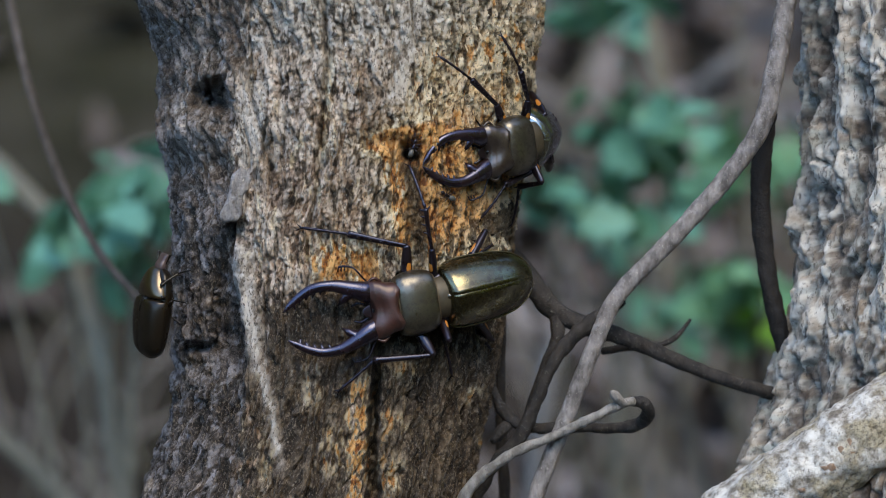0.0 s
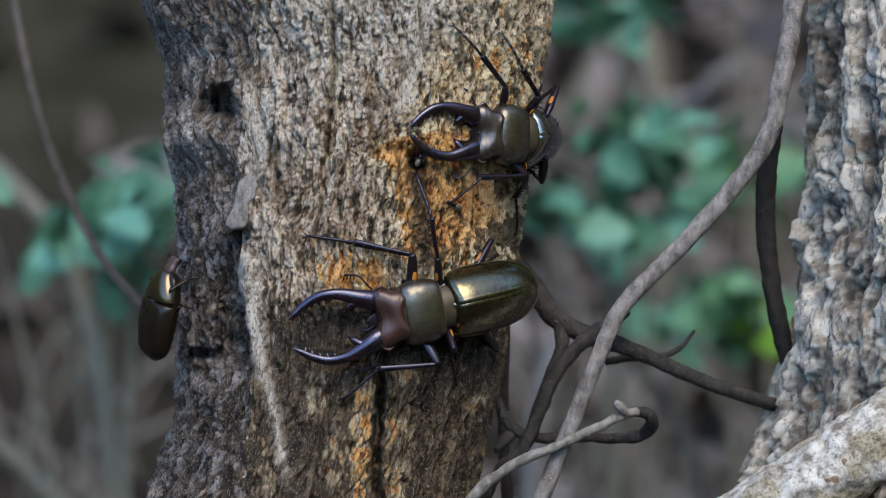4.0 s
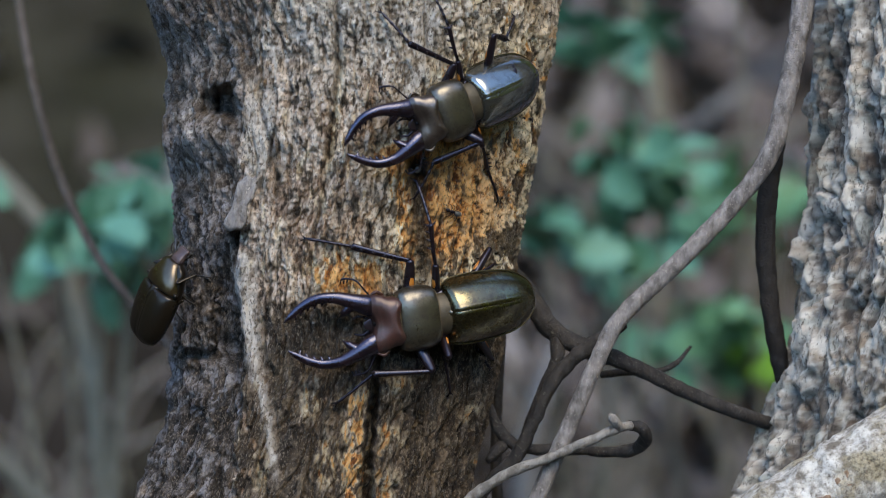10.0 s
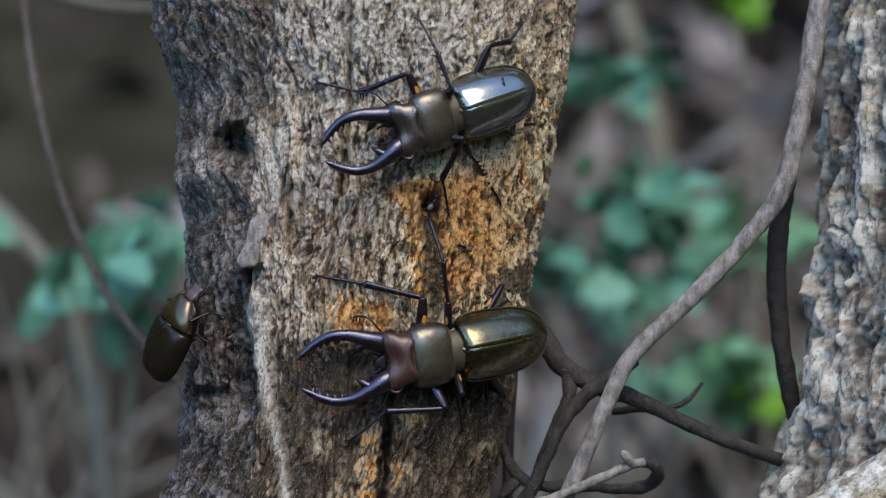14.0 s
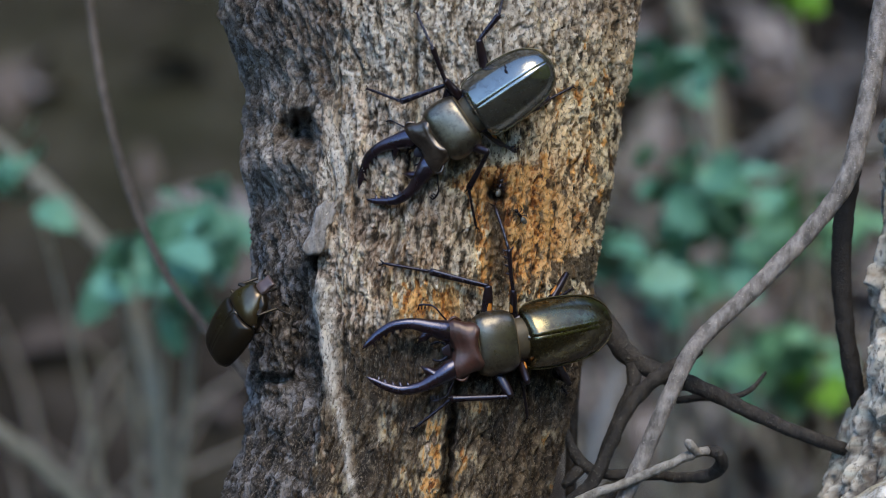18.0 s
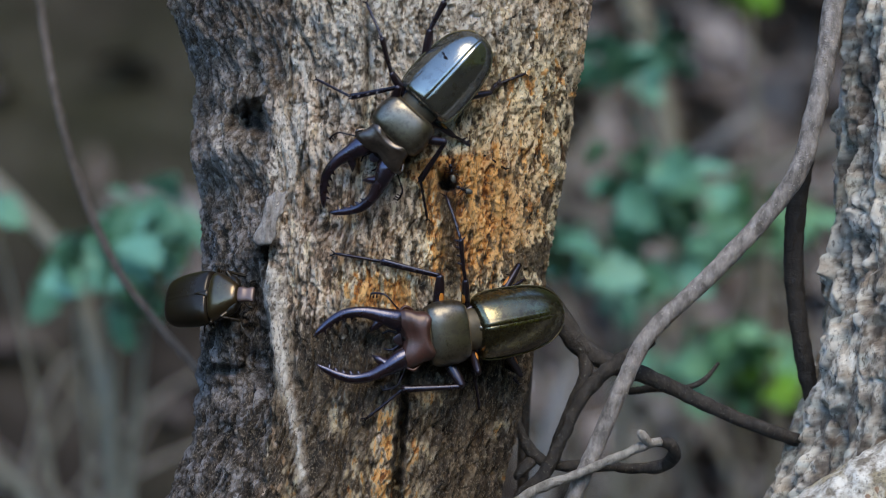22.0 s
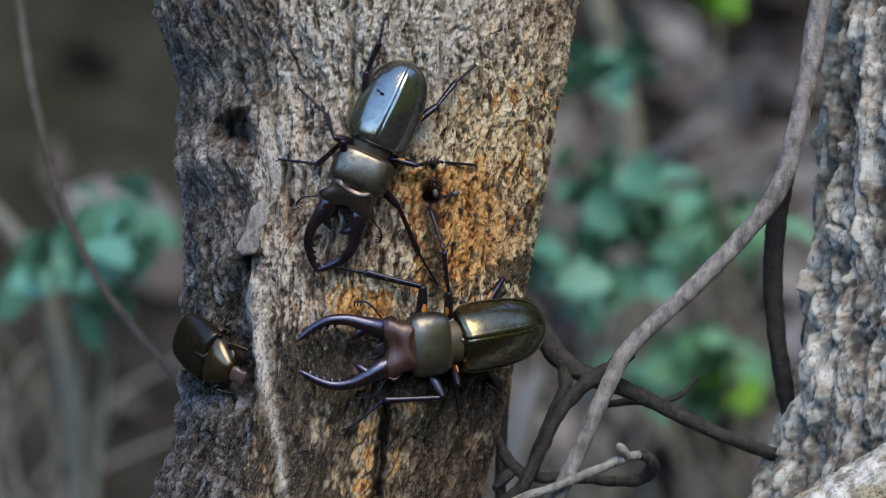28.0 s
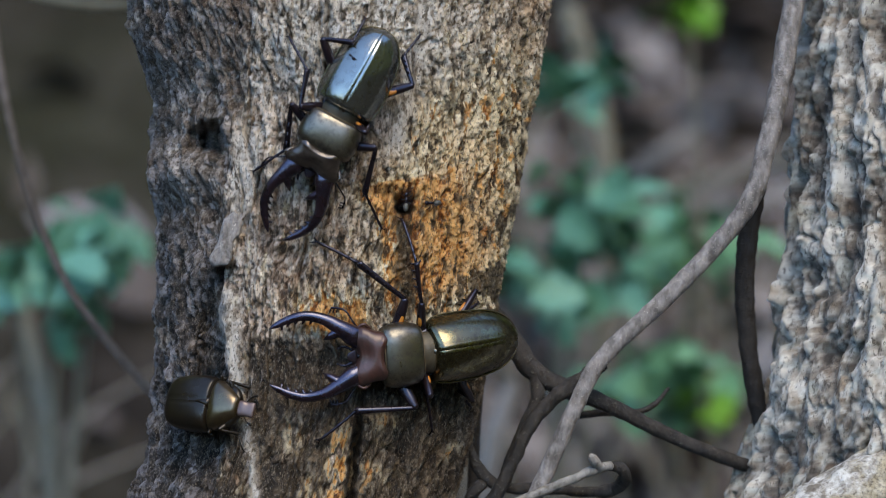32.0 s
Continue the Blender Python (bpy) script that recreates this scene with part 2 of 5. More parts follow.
def bark_paint():
    p = Paint("oak_bark")
    dark, orange, pale, wet = p.masks()
    fine = p.noise(900, 6, 0.7, (1, 1, 0.65))
    mid = p.noise(260, 5, 0.65, (1, 1, 0.65))
    wide = p.noise(70, 4, 0.6, (1, 1, 0.5))
    flake = p.nodes.new("ShaderNodeAttribute")
    flake.attribute_name = "flake"
    blend = p.math("ADD", p.math("MULTIPLY", flake.outputs["Fac"], 0.6), p.math("MULTIPLY", mid, 0.5))
    base = p.ramp(blend, (0.28, (0.050, 0.031, 0.022)), (0.41, (0.28, 0.188, 0.136)), (0.54, (0.53, 0.395, 0.298)), (0.73, (0.82, 0.70, 0.58)))
    rust = p.ramp(fine, (0.35, (0.17, 0.085, 0.04)), (0.6, (0.46, 0.27, 0.13)))
    base = p.mix(p.ramp(wide, (0.48, (0, 0, 0)), (0.62, (0.75, 0.75, 0.75))), base, rust)
    base = p.mix(p.ramp(fine, (0.52, (0, 0, 0)), (0.72, (0.3, 0.3, 0.3))), base, (0.46, 0.38, 0.28))
    ashen = p.noise(150, 4, 0.6, (1, 1, 0.6))
    base = p.mix(p.ramp(ashen, (0.50, (0, 0, 0)), (0.60, (0.6, 0.6, 0.6))), base, p.ramp(blend, (0.34, (0.075, 0.066, 0.058)), (0.52, (0.27, 0.245, 0.22)), (0.7, (0.48, 0.45, 0.41))))
    base = p.mix(p.ramp(ashen, (0.36, (0.5, 0.5, 0.5)), (0.44, (0, 0, 0))), base, p.ramp(blend, (0.34, (0.11, 0.058, 0.036)), (0.52, (0.34, 0.205, 0.135)), (0.7, (0.60, 0.41, 0.29))))
    stain = p.noise(48, 6, 0.72, (1, 1, 0.6))
    base = p.mix(p.ramp(stain, (0.48, (0, 0, 0)), (0.58, (0.65, 0.65, 0.65))), base, p.ramp(blend, (0.36, (0.036, 0.022, 0.015)), (0.54, (0.20, 0.128, 0.088)), (0.72, (0.46, 0.34, 0.26))))
    blaze = p.ramp(blend, (0.36, (0.13, 0.080, 0.038)), (0.46, (0.52, 0.385, 0.20)), (0.57, (0.92, 0.79, 0.53)))
    vivid = p.ramp(blend, (0.36, (0.20, 0.062, 0.014)), (0.47, (0.58, 0.23, 0.055)), (0.62, (0.84, 0.46, 0.17)))
    blaze = p.mix(p.ramp(orange, (0.82, (0, 0, 0)), (1.0, (1, 1, 1))), blaze, vivid)
    base = p.mix(orange, base, blaze)
    white = p.ramp(blend, (0.34, (0.19, 0.155, 0.12)), (0.48, (0.47, 0.41, 0.34)), (0.64, (0.74, 0.68, 0.60)))
    base = p.mix(pale, base, white)
    # flank bark: its own dark tone plus painted shade and bluish sky sheen
    flank_shade = p.ramp(blend, (0.38, (0.009, 0.008, 0.007)), (0.54, (0.045, 0.038, 0.034)), (0.66, (0.105, 0.095, 0.094)), (0.80, (0.25, 0.24, 0.25)))
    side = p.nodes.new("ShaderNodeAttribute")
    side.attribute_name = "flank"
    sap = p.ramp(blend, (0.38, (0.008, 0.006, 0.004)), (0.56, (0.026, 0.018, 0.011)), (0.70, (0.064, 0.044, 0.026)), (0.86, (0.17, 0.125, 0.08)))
    base = p.mix(dark, base, p.mix(side.outputs["Fac"], sap, flank_shade))
    pits = p.noise(1500, 3, 0.6, (1, 1, 0.6))
    base = p.mix(p.ramp(pits, (0.36, (0.75, 0.75, 0.75)), (0.46, (0, 0, 0))), base, (0.038, 0.026, 0.018))
    base = p.mix(p.ramp(p.noise(1900, 3, 0.6, (1, 1, 0.65)), (0.55, (0, 0, 0)), (0.63, (0.45, 0.45, 0.45))), base, p.mix(0.5, base, (0.72, 0.60, 0.46)))
    p.set(Base_Color=base, Roughness=p.mix(wet, p.ramp(fine, (0.42, (0.62, 0.62, 0.62)), (0.6, (0.9, 0.9, 0.9))), p.ramp(fine, (0.42, (0.3, 0.3, 0.3)), (0.58, (0.7, 0.7, 0.7)))))
    p.set(Specular_IOR_Level=0.3)
    p.bump(p.noise(1300, 8, 0.85, (1, 1, 0.65)), 1.0, 0.0012)
    return p.mat


def lichen_bark_paint():
    p = Paint("lichen_bark")
    dark, lichen, pale, wet = p.masks()
    fine, mid, wide = p.noise(900, 6, 0.7), p.noise(230, 5, 0.65), p.noise(80, 4, 0.6)
    flake = p.nodes.new("ShaderNodeAttribute")
    flake.attribute_name = "flake"
    blend = p.math("ADD", p.math("MULTIPLY", flake.outputs["Fac"], 0.6), p.math("MULTIPLY", mid, 0.45))
    base = p.ramp(blend, (0.30, (0.055, 0.044, 0.036)), (0.44, (0.20, 0.168, 0.14)), (0.58, (0.40, 0.355, 0.30)), (0.72, (0.66, 0.61, 0.53)))
    base = p.mix(p.ramp(wide, (0.5, (0, 0, 0)), (0.66, (0.6, 0.6, 0.6))), base, p.ramp(blend, (0.4, (0.13, 0.075, 0.042)), (0.62, (0.42, 0.29, 0.17))))
    base = p.mix(pale, base, p.ramp(blend, (0.32, (0.22, 0.20, 0.17)), (0.48, (0.52, 0.485, 0.42)), (0.64, (0.70, 0.67, 0.60))))
    base = p.mix(lichen, base, p.ramp(blend, (0.36, (0.14, 0.16, 0.145)), (0.62, (0.42, 0.46, 0.42))))
    # dark blotches, and the furrows' shade as paint
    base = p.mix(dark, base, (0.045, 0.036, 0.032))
    base = p.mix(p.ramp(p.noise(700, 6, 0.7, (1, 1, 0.5)), (0.37, (0.75, 0.75, 0.75)), (0.46, (0, 0, 0))), base, (0.045, 0.036, 0.03))
    p.set(Base_Color=base, Roughness=0.88)
    p.bump(p.noise(1100, 8, 0.8, (1, 1, 0.6)), 1.0, 0.0012)
    return p.mat


def twig_paint(name, low, high, speck, rough=0.75):
    p = Paint(name)
    mid, fine = p.noise(420, 4, 0.6, (1, 1, 0.5)), p.noise(1300, 4, 0.7)
    base = p.ramp(mid, (0.35, low), (0.65, high))
    base = p.mix(p.ramp(fine, (0.60, (0, 0, 0)), (0.66, (0.8, 0.8, 0.8))), base, speck)
    p.set(Base_Color=base, Roughness=rough)
    p.bump(p.math("ADD", fine, mid), 0.8, 0.0009)
    return p.mat


def limb_paint():
    """Pale smooth bark mottled by grey lichen and olive algae."""
    p = Paint("pale_limb")
    wide, mid, fine = p.noise(70, 4, 0.6), p.noise(260, 5, 0.65), p.noise(1100, 5, 0.7)
    base = p.ramp(mid, (0.38, (0.15, 0.13, 0.105)), (0.48, (0.33, 0.31, 0.275)), (0.60, (0.56, 0.54, 0.49)))
    base = p.mix(p.ramp(wide, (0.47, (0, 0, 0)), (0.56, (0.75, 0.75, 0.75))), base, p.ramp(fine, (0.38, (0.13, 0.105, 0.06)), (0.62, (0.40, 0.34, 0.22))))
    base = p.mix(p.ramp(fine, (0.36, (0.7, 0.7, 0.7)), (0.45, (0, 0, 0))), base, (0.075, 0.062, 0.05))
    p.set(Base_Color=base, Roughness=0.85, Specular_IOR_Level=0.3)
    p.bump(p.math("ADD", mid, p.math("MULTIPLY", fine, 0.5)), 0.8, 0.0012)
    return p.mat


def shell_paint(name, colour, sheen, rough, coat=0.4, grainy=0.25, metal=0.35, index=1.5, gloss=0.35, tint=(1.0, 1.0, 1.0), worn=0.0):
    """Beetle shell: dark, metallic lustre under a thin gloss, with fine punctures, scratches and dull rubbed patches."""
    p = Paint(name)
    mid, fine = p.noise(180, 4, 0.6), p.noise(2600, 3, 0.6)
    base = p.mix(p.ramp(mid, (0.35, (0, 0, 0)), (0.65, (1, 1, 1))), colour, sheen)
    dull = p.ramp(mid, (0.3, (rough * 0.8,) * 3), (0.7, (rough * 1.35,) * 3))
    if worn:
        blot, scratch = p.noise(520, 6, 0.75), p.noise(900, 4, 0.7, (0.25, 1.6, 1))
        base = p.mix(p.ramp(blot, (0.50, (0, 0, 0)), (0.60, (worn, worn, worn))), base, (0.022, 0.017, 0.012))
        base = p.mix(p.ramp(scratch, (0.62, (0, 0, 0)), (0.70, (worn * 0.5,) * 3)), base, (0.16, 0.14, 0.10))
        dull = p.mix(p.ramp(blot, (0.46, (0, 0, 0)), (0.62, (0.7, 0.7, 0.7))), dull, (rough * 1.9,) * 3)
    p.set(Base_Color=base, Metallic=metal, Specular_IOR_Level=gloss, Coat_Weight=coat, Coat_Roughness=rough * 0.75, Coat_IOR=index)
    p.set(Specular_Tint=tint, Roughness=dull)
    p.bump(fine, grainy, 0.0002)
    return p.mat


def leaf_paint(name, low, high, glow=None):
    p = Paint(name)
    wide, fine = p.noise(60, 3), p.noise(600, 3)
    base = p.mix(p.chance(), low, high)
    base = p.mix(p.ramp(wide, (0.4, (0, 0, 0)), (0.7, (0.4, 0.4, 0.4))), base, high)
    p.set(Base_Color=base, Roughness=0.5, Specular_IOR_Level=0.35)
    p.set(Transmission_Weight=0.0, Subsurface_Weight=0.0)
    p.bump(fine, 0.3, 0.001)
    if glow:      # light that shines through the leaf
        thin = p.nodes.new("ShaderNodeBsdfTranslucent")
        thin.inputs["Color"].default_value = (*glow, 1)
        both = p.nodes.new("ShaderNodeMixShader")
        both.inputs[0].default_value = 0.45
        p.links.new(p.shader.outputs[0], both.inputs[1])
        p.links.new(thin.outputs[0], both.inputs[2])
        p.links.new(both.outputs[0], p.nodes["Material Output"].inputs["Surface"])
    return p.mat


def litter_paint(name):
    p = Paint(name)
    tone = p.nodes.new("ShaderNodeNewGeometry").outputs["Random Per Island"]
    base = p.ramp(tone, (0.0, (0.045, 0.034, 0.028)), (0.35, (0.12, 0.097, 0.085)), (0.7, (0.23, 0.20, 0.19)), (1.0, (0.34, 0.315, 0.315)))
    base = p.mix(0.35, base, p.ramp(p.noise(120, 4), (0.35, (0.018, 0.013, 0.009)), (0.65, (0.08, 0.062, 0.048))))
    p.set(Base_Color=base, Roughness=0.7, Specular_IOR_Level=0.2)
    p.bump(p.noise(300, 4), 0.4, 0.002)
    return p.mat


def soil_paint():
    """Dark leaf mould on the bank; in front, unseen invented ground tuned for reflections."""
    p = Paint("forest_floor")
    wide, mid, fine = p.noise(1.6, 3), p.noise(14, 5, 0.65), p.noise(110, 5)
    base = p.ramp(mid, (0.35, (0.013, 0.010, 0.008)), (0.5, (0.030, 0.024, 0.019)), (0.66, (0.060, 0.050, 0.041)))
    base = p.mix(p.ramp(wide, (0.45, (0, 0, 0)), (0.65, (0.35, 0.35, 0.35))), base, p.ramp(fine, (0.4, (0.03, 0.033, 0.015)), (0.6, (0.08, 0.085, 0.04))))
    s = p.nodes.new("ShaderNodeSeparateXYZ")
    p.links.new(p.coords, s.inputs[0])
    near = p.math("ADD", s.outputs[1], p.math("MULTIPLY", wide, 2.4))
    # made-up dark ground, out of view, for the shells to reflect
    grass = p.ramp(mid, (0.35, (0.010, 0.010, 0.005)), (0.65, (0.026, 0.025, 0.011)))
    base = p.mix(p.ramp(p.math("ADD", near, 2.1), (0.5, (1, 1, 1)), (0.9, (0, 0, 0))), base, grass)
    p.set(Base_Color=base, Roughness=0.95, Specular_IOR_Level=0.1)
    p.bump(fine, 0.8, 0.02)
    return p.mat


OAK, LICHEN, SOIL, LITTER = bark_paint(), lichen_bark_paint(), soil_paint(), litter_paint("dead_leaves")
GREY_TWIG = twig_paint("grey_twig", (0.085, 0.076, 0.070), (0.27, 0.245, 0.23), (0.38, 0.35, 0.31))
DARK_TWIG = twig_paint("dark_twig", (0.006, 0.005, 0.0045), (0.034, 0.028, 0.024), (0.12, 0.112, 0.095))
BLACK_TWIG = twig_paint("black_twig", (0.005, 0.004, 0.004), (0.013, 0.010, 0.008), (0.03, 0.026, 0.022))
PALE_TWIG = twig_paint("pale_twig", (0.11, 0.10, 0.088), (0.28, 0.26, 0.235), (0.07, 0.06, 0.05))
BROWN_TWIG = twig_paint("brown_twig", (0.09, 0.068, 0.053), (0.16, 0.125, 0.10), (0.1, 0.08, 0.065))
OLIVE_TWIG = twig_paint("olive_twig", (0.16, 0.145, 0.10), (0.27, 0.245, 0.18), (0.18, 0.16, 0.12))
PALE_LIMB = limb_paint()
CHIP = twig_paint("grey_chip", (0.11, 0.10, 0.095), (0.30, 0.28, 0.265), (0.09, 0.085, 0.08), 0.8)
TEAL_LEAF = leaf_paint("teal_leaf", (0.065, 0.19, 0.10), (0.135, 0.33, 0.22))
MID_LEAF = leaf_paint("green_leaf", (0.07, 0.21, 0.10), (0.16, 0.37, 0.21))
STRAW = twig_paint("straw", (0.18, 0.155, 0.125), (0.36, 0.315, 0.26), (0.3, 0.26, 0.2))
LIME_LEAF = leaf_paint("lime_leaf", (0.08, 0.21, 0.015), (0.15, 0.34, 0.025))


# ---- ground: a leaf-strewn bank that rises behind the trees and runs on to the horizon ----
def bank(x, y):
    rise = np.maximum(y - 0.15, 0.0)
    z = 14.0 * (1 - np.exp(-rise * 0.80 / 14.0))
    z = z * step(rise, 0.0, 0.5) + 0.05 * fractal(x * 0.7, y * 0.7, 3, 3) * step(np.hypot(x, y), 0.2, 1.5)
    return z + 0.02 * fractal(x * 4, y * 4, 8, 3)


def ground_sheet():
    ease = np.linspace(-1, 1, 220)
    xs = np.sign(ease) * (np.abs(ease) ** 4 * 300 + np.abs(ease) * 3)
    ys = xs + 1.5
    gx, gy = np.meshgrid(xs, ys)
    me = fast_grid("ground", np.stack([gx, gy, bank(gx, gy)], -1))
    return tagged(part("ground", me, SOIL), "dark brown forest floor rising to a bank", "ground", kind="structure")


ground_sheet()


def leaf_litter():
    rng = np.random.default_rng(4)
    verts, faces = [], []
    for k in range(12200):
        y = rng.uniform(0.35, 4.5)
        half = 0.35 + 0.28 * (y + 1.1)
        x = rng.uniform(-half, half)
        if x < 0 and rng.random() < 0.92:
            x = -x
        if k > 8200:      # thinner litter all round the trees
            x, y = rng.uniform(-4.5, 4.5), rng.uniform(0.3, 5.0)
            if -1.6 < x < 0.2 and y > 0.2:
                x += 3.0
        z = float(bank(np.array([x]), np.array([y]))[0])
        size = rng.uniform(0.018, 0.05)
        turn = Matrix.Rotation(rng.uniform(0, 6.28), 3, "Z") @ Euler((rng.normal(0.55, 0.5), rng.normal(0, 0.5), 0)).to_matrix()
        curl = rng.uniform(-0.5, 0.5)
        n = len(verts)
        for a, b in ((-1, 0), (-0.45, 0.42), (-0.45, -0.42), (0.35, 0.48), (0.35, -0.48), (1, 0), (-0.45, 0), (0.35, 0)):
            verts.append(tuple(turn @ Vector((a * size, b * size, curl * size * (abs(b) * 1.6 - 0.5 * a * a))) + Vector((x, y, z + 0.012))))
        for f in ((0, 2, 6), (0, 6, 1), (1, 6, 7, 3), (6, 2, 4, 7), (3, 7, 5), (7, 4, 5)):
            faces.append(tuple(n + i for i in f))
    ob = part("leaf_litter", mesh_of("leaf_litter", verts, faces), LITTER)
    tagged(ob, "brown curled dead leaves covering the forest bank", "leaf litter", kind="stuff")


leaf_litter()


def woodland():
    """A ragged dark ring of foliage behind and beside the camera, unseen, added to shape light and reflections."""
    count, rows = 260, 26
    a = np.linspace(0, 2 * np.pi, count, endpoint=False)
    ang, lev = np.meshgrid(a, np.linspace(0, 1, rows))
    wave = fractal(np.cos(ang) * 6, np.sin(ang) * 6, 301, 4)
    # opening behind the camera's left, so the shells can reflect sky
    gap = np.exp(-(((np.mod(ang - radians(208) + np.pi, 2 * np.pi) - np.pi) / radians(62)) ** 4))
    top = (9.5 + 2.2 * wave) * (1 - gap) + (2.2 + 0.8 * wave) * gap
    r = 9.5 + 0.9 * fractal(ang * 9, lev * 5, 311, 4) + 1.2 * lev
    x, y = r * np.sin(ang), r * np.cos(ang) - 0.5
    base = bank(x, y)
    z = base - 0.3 + top * lev
    me = fast_grid("woodland", np.stack([x, y, z], -1), closed=True)
    ob = tagged(part("backdrop", me, WOODS), "unseen dark green wood added all round to shape the light", "woodland", kind="structure")
    rng = np.random.default_rng(6)
    verts, faces = [], []
    for k in range(9000):
        b, f = rng.uniform(0, 6.283), rng.uniform(0.02, 1.12)
        i, j = int(b / 6.2832 * count) % count, min(int(f * (rows - 1)), rows - 1)
        c = np.array([x[j, i], y[j, i], z[j, i]]) * [0.97, 0.97, 1] + rng.normal(0, 0.18, 3)
        e = rng.normal(0, 0.16, (4, 3))
        n = len(verts)
        verts += [tuple(c + q) for q in e]
        faces += [(n, n + 1, n + 2), (n, n + 2, n + 3)]
    tagged(part("foliage", mesh_of("foliage", verts, faces, False), WOODS), "unseen dark green leaf clumps of the added wood", "foliage", kind="stuff")


WOODS = leaf_paint("woods_green", (0.060, 0.080, 0.026), (0.12, 0.135, 0.04), (0.32, 0.34, 0.05))
woodland()


# ---- the oak trunk ----
EDGE_V = [-900, -200, 0, 60, 100, 230, 300, 420, 500, 600, 650, 700, 750, 800, 882, 1050, 2000, 9200]
EDGE_L = [160, 190, 231, 259, 274, 277, 293, 298, 300, 303, 302, 296, 285, 272, 240, 195, 60, -160]
EDGE_R = [1020, 987, 966, 958, 952, 938, 926, 910, 902, 888, 880, 870, 858, 848, 838, 830, 960, 1210]
TRUNK_Y = 0.047


def trunk_axis(z):
    """Where the trunk's middle stands at height z, and its radius."""
    v = 441 - (z - ZC) / (UNIT * (1 + TRUNK_Y / D))
    left, right = lerp(v, EDGE_V, EDGE_L), lerp(v, EDGE_V, EDGE_R)
    k = UNIT * (1 + TRUNK_Y / D)
    return (0.5 * (left + right) - 784) * k, 0.5 * (right - left) * k


def soften(values, wide):
    kernel = np.hanning(wide + 2)[1:-1]
    kernel /= kernel.sum()
    pad = np.pad(values, wide // 2, mode="edge")
    return np.convolve(pad, kernel, "valid")[: len(values)]


def ridge_line(v):
    """The edge where the pale front bark ends and the dark flank begins."""
    return lerp(v, [-300, 0, 150, 330, 430, 480, 560, 640, 760, 882, 1100], [455, 432, 412, 402, 412, 412, 424, 432, 424, 412, 400])


def oak_trunk():
    zs = np.concatenate([np.linspace(-0.15, 1.185, 80, endpoint=False), np.linspace(1.185, 1.415, 760, endpoint=False), np.linspace(1.415, 6.0, 120)])
    front = np.radians(np.linspace(-108, 108, 740))
    back = np.radians(np.linspace(112, 248, 40)[1:-1])
    th = np.concatenate([front, back])
    t, z = np.meshgrid(th, zs)
    cx, rad = trunk_axis(zs)
    cx, rad = soften(cx, 9)[:, None], soften(rad, 9)[:, None]
    x, y = cx + rad * np.sin(t), TRUNK_Y - rad * np.cos(t)
    k = UNIT * (1 + y / D)
    u, v = 784 + x / k, 441 - (z - ZC) / k
    s, h = t * 46.0, z * 1000.0          # millimetres round and up
    s = s + 2.2 * grain(s / 16, h / 30, 2) + 0.8 * grain(s / 5, h / 9, 4)
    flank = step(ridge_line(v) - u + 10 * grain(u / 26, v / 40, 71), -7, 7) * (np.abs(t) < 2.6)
    # bark relief in millimetres: overlapping tilted flakes of three sizes on shallow furrows
    lower = step(v, 540, 640) * (np.abs(t) < 2.6)
    fine_gain = 1 - 0.55 * lower - 0.35 * flank
    furrow = np.abs(grain(s / 7.5, h / 60, 11) + 0.15 * grain(s / 3, h / 9, 13))
    warp_s, warp_h = s + 1.1 * fractal(s / 4.5, h / 8, 23, 3), h + 3.0 * fractal(s / 4.5, h / 8, 29, 3)
    plates, own, tip = flakes(warp_s / 3.4, warp_h / 14.0, 21)
    bits, own2, tip2 = flakes(warp_s / 1.45, warp_h / 4.6, 31)
    crumbs, own3, tip3 = flakes((s + 0.5 * grain(s / 1.2, h / 1.6, 35)) / 0.75, (h + 0.6 * grain(s / 1.3, h / 1.5, 37)) / 1.9, 33)
    sheet = fractal(s / 4.0, h / 13, 41, 4)
    mass = step(grain(s / 9, h / 18, 81), -0.3, 0.4)
    lift = 1.0 * np.sqrt(np.minimum(furrow * 2.6, 1)) + 0.75 * (own - 0.5) + 0.45 * tip + 0.5 * (own2 - 0.5) + 0.38 * tip2 + fine_gain * (0.52 * (own3 - 0.5) + 0.38 * tip3)
    lift -= 0.55 * mass * (1 - step(plates, 0.0, 0.10)) + 0.22 * (1 - step(bits, 0.0, 0.12)) * mass
    lift += 0.22 * fine_gain * fractal(s / 0.8, h / 1.2, 51, 2) + 0.5 * sheet
    fissure = np.exp(-(((grain(s / 3.0, h / 42, 305) + 0.12 * grain(s / 1.2, h / 4, 307)) / 0.055) ** 2)) * step(grain(s / 6, h / 16, 309), -0.25, 0.2)
    lift -= 1.3 * fissure
    pocks = step(fractal(s / 1.6, h / 3.4, 57, 2), 0.5, 0.8)
    lift -= 0.25 * pocks
    coarse = 0.9 * fractal(s / 6, h / 10, 61, 3)
    lift = lift + coarse * (0.4 + 1.0 * flank)
    lift = lift + lower * (0.6 * fractal(s / 2.6, h / 7, 65, 3) - 1.1 * np.exp(-((grain(s / 4.5, h / 20, 67) / 0.08) ** 2)))
    lift = lift + flank * (0.6 * fractal(s / 1.8, h / 3.6, 68, 3) - 0.7 * np.exp(-((grain((s + 0.25 * h) / 4.0, h / 17, 69) / 0.10) ** 2)))
    # the flank lies lower than the front bark, deepest along the ridge
    gap = np.clip(ridge_line(v) - u, 0, 400)
    low = flank * 1.2 + 0.9 * bell(u, v, ridge_line(v) - 6, 200, 7, 260)
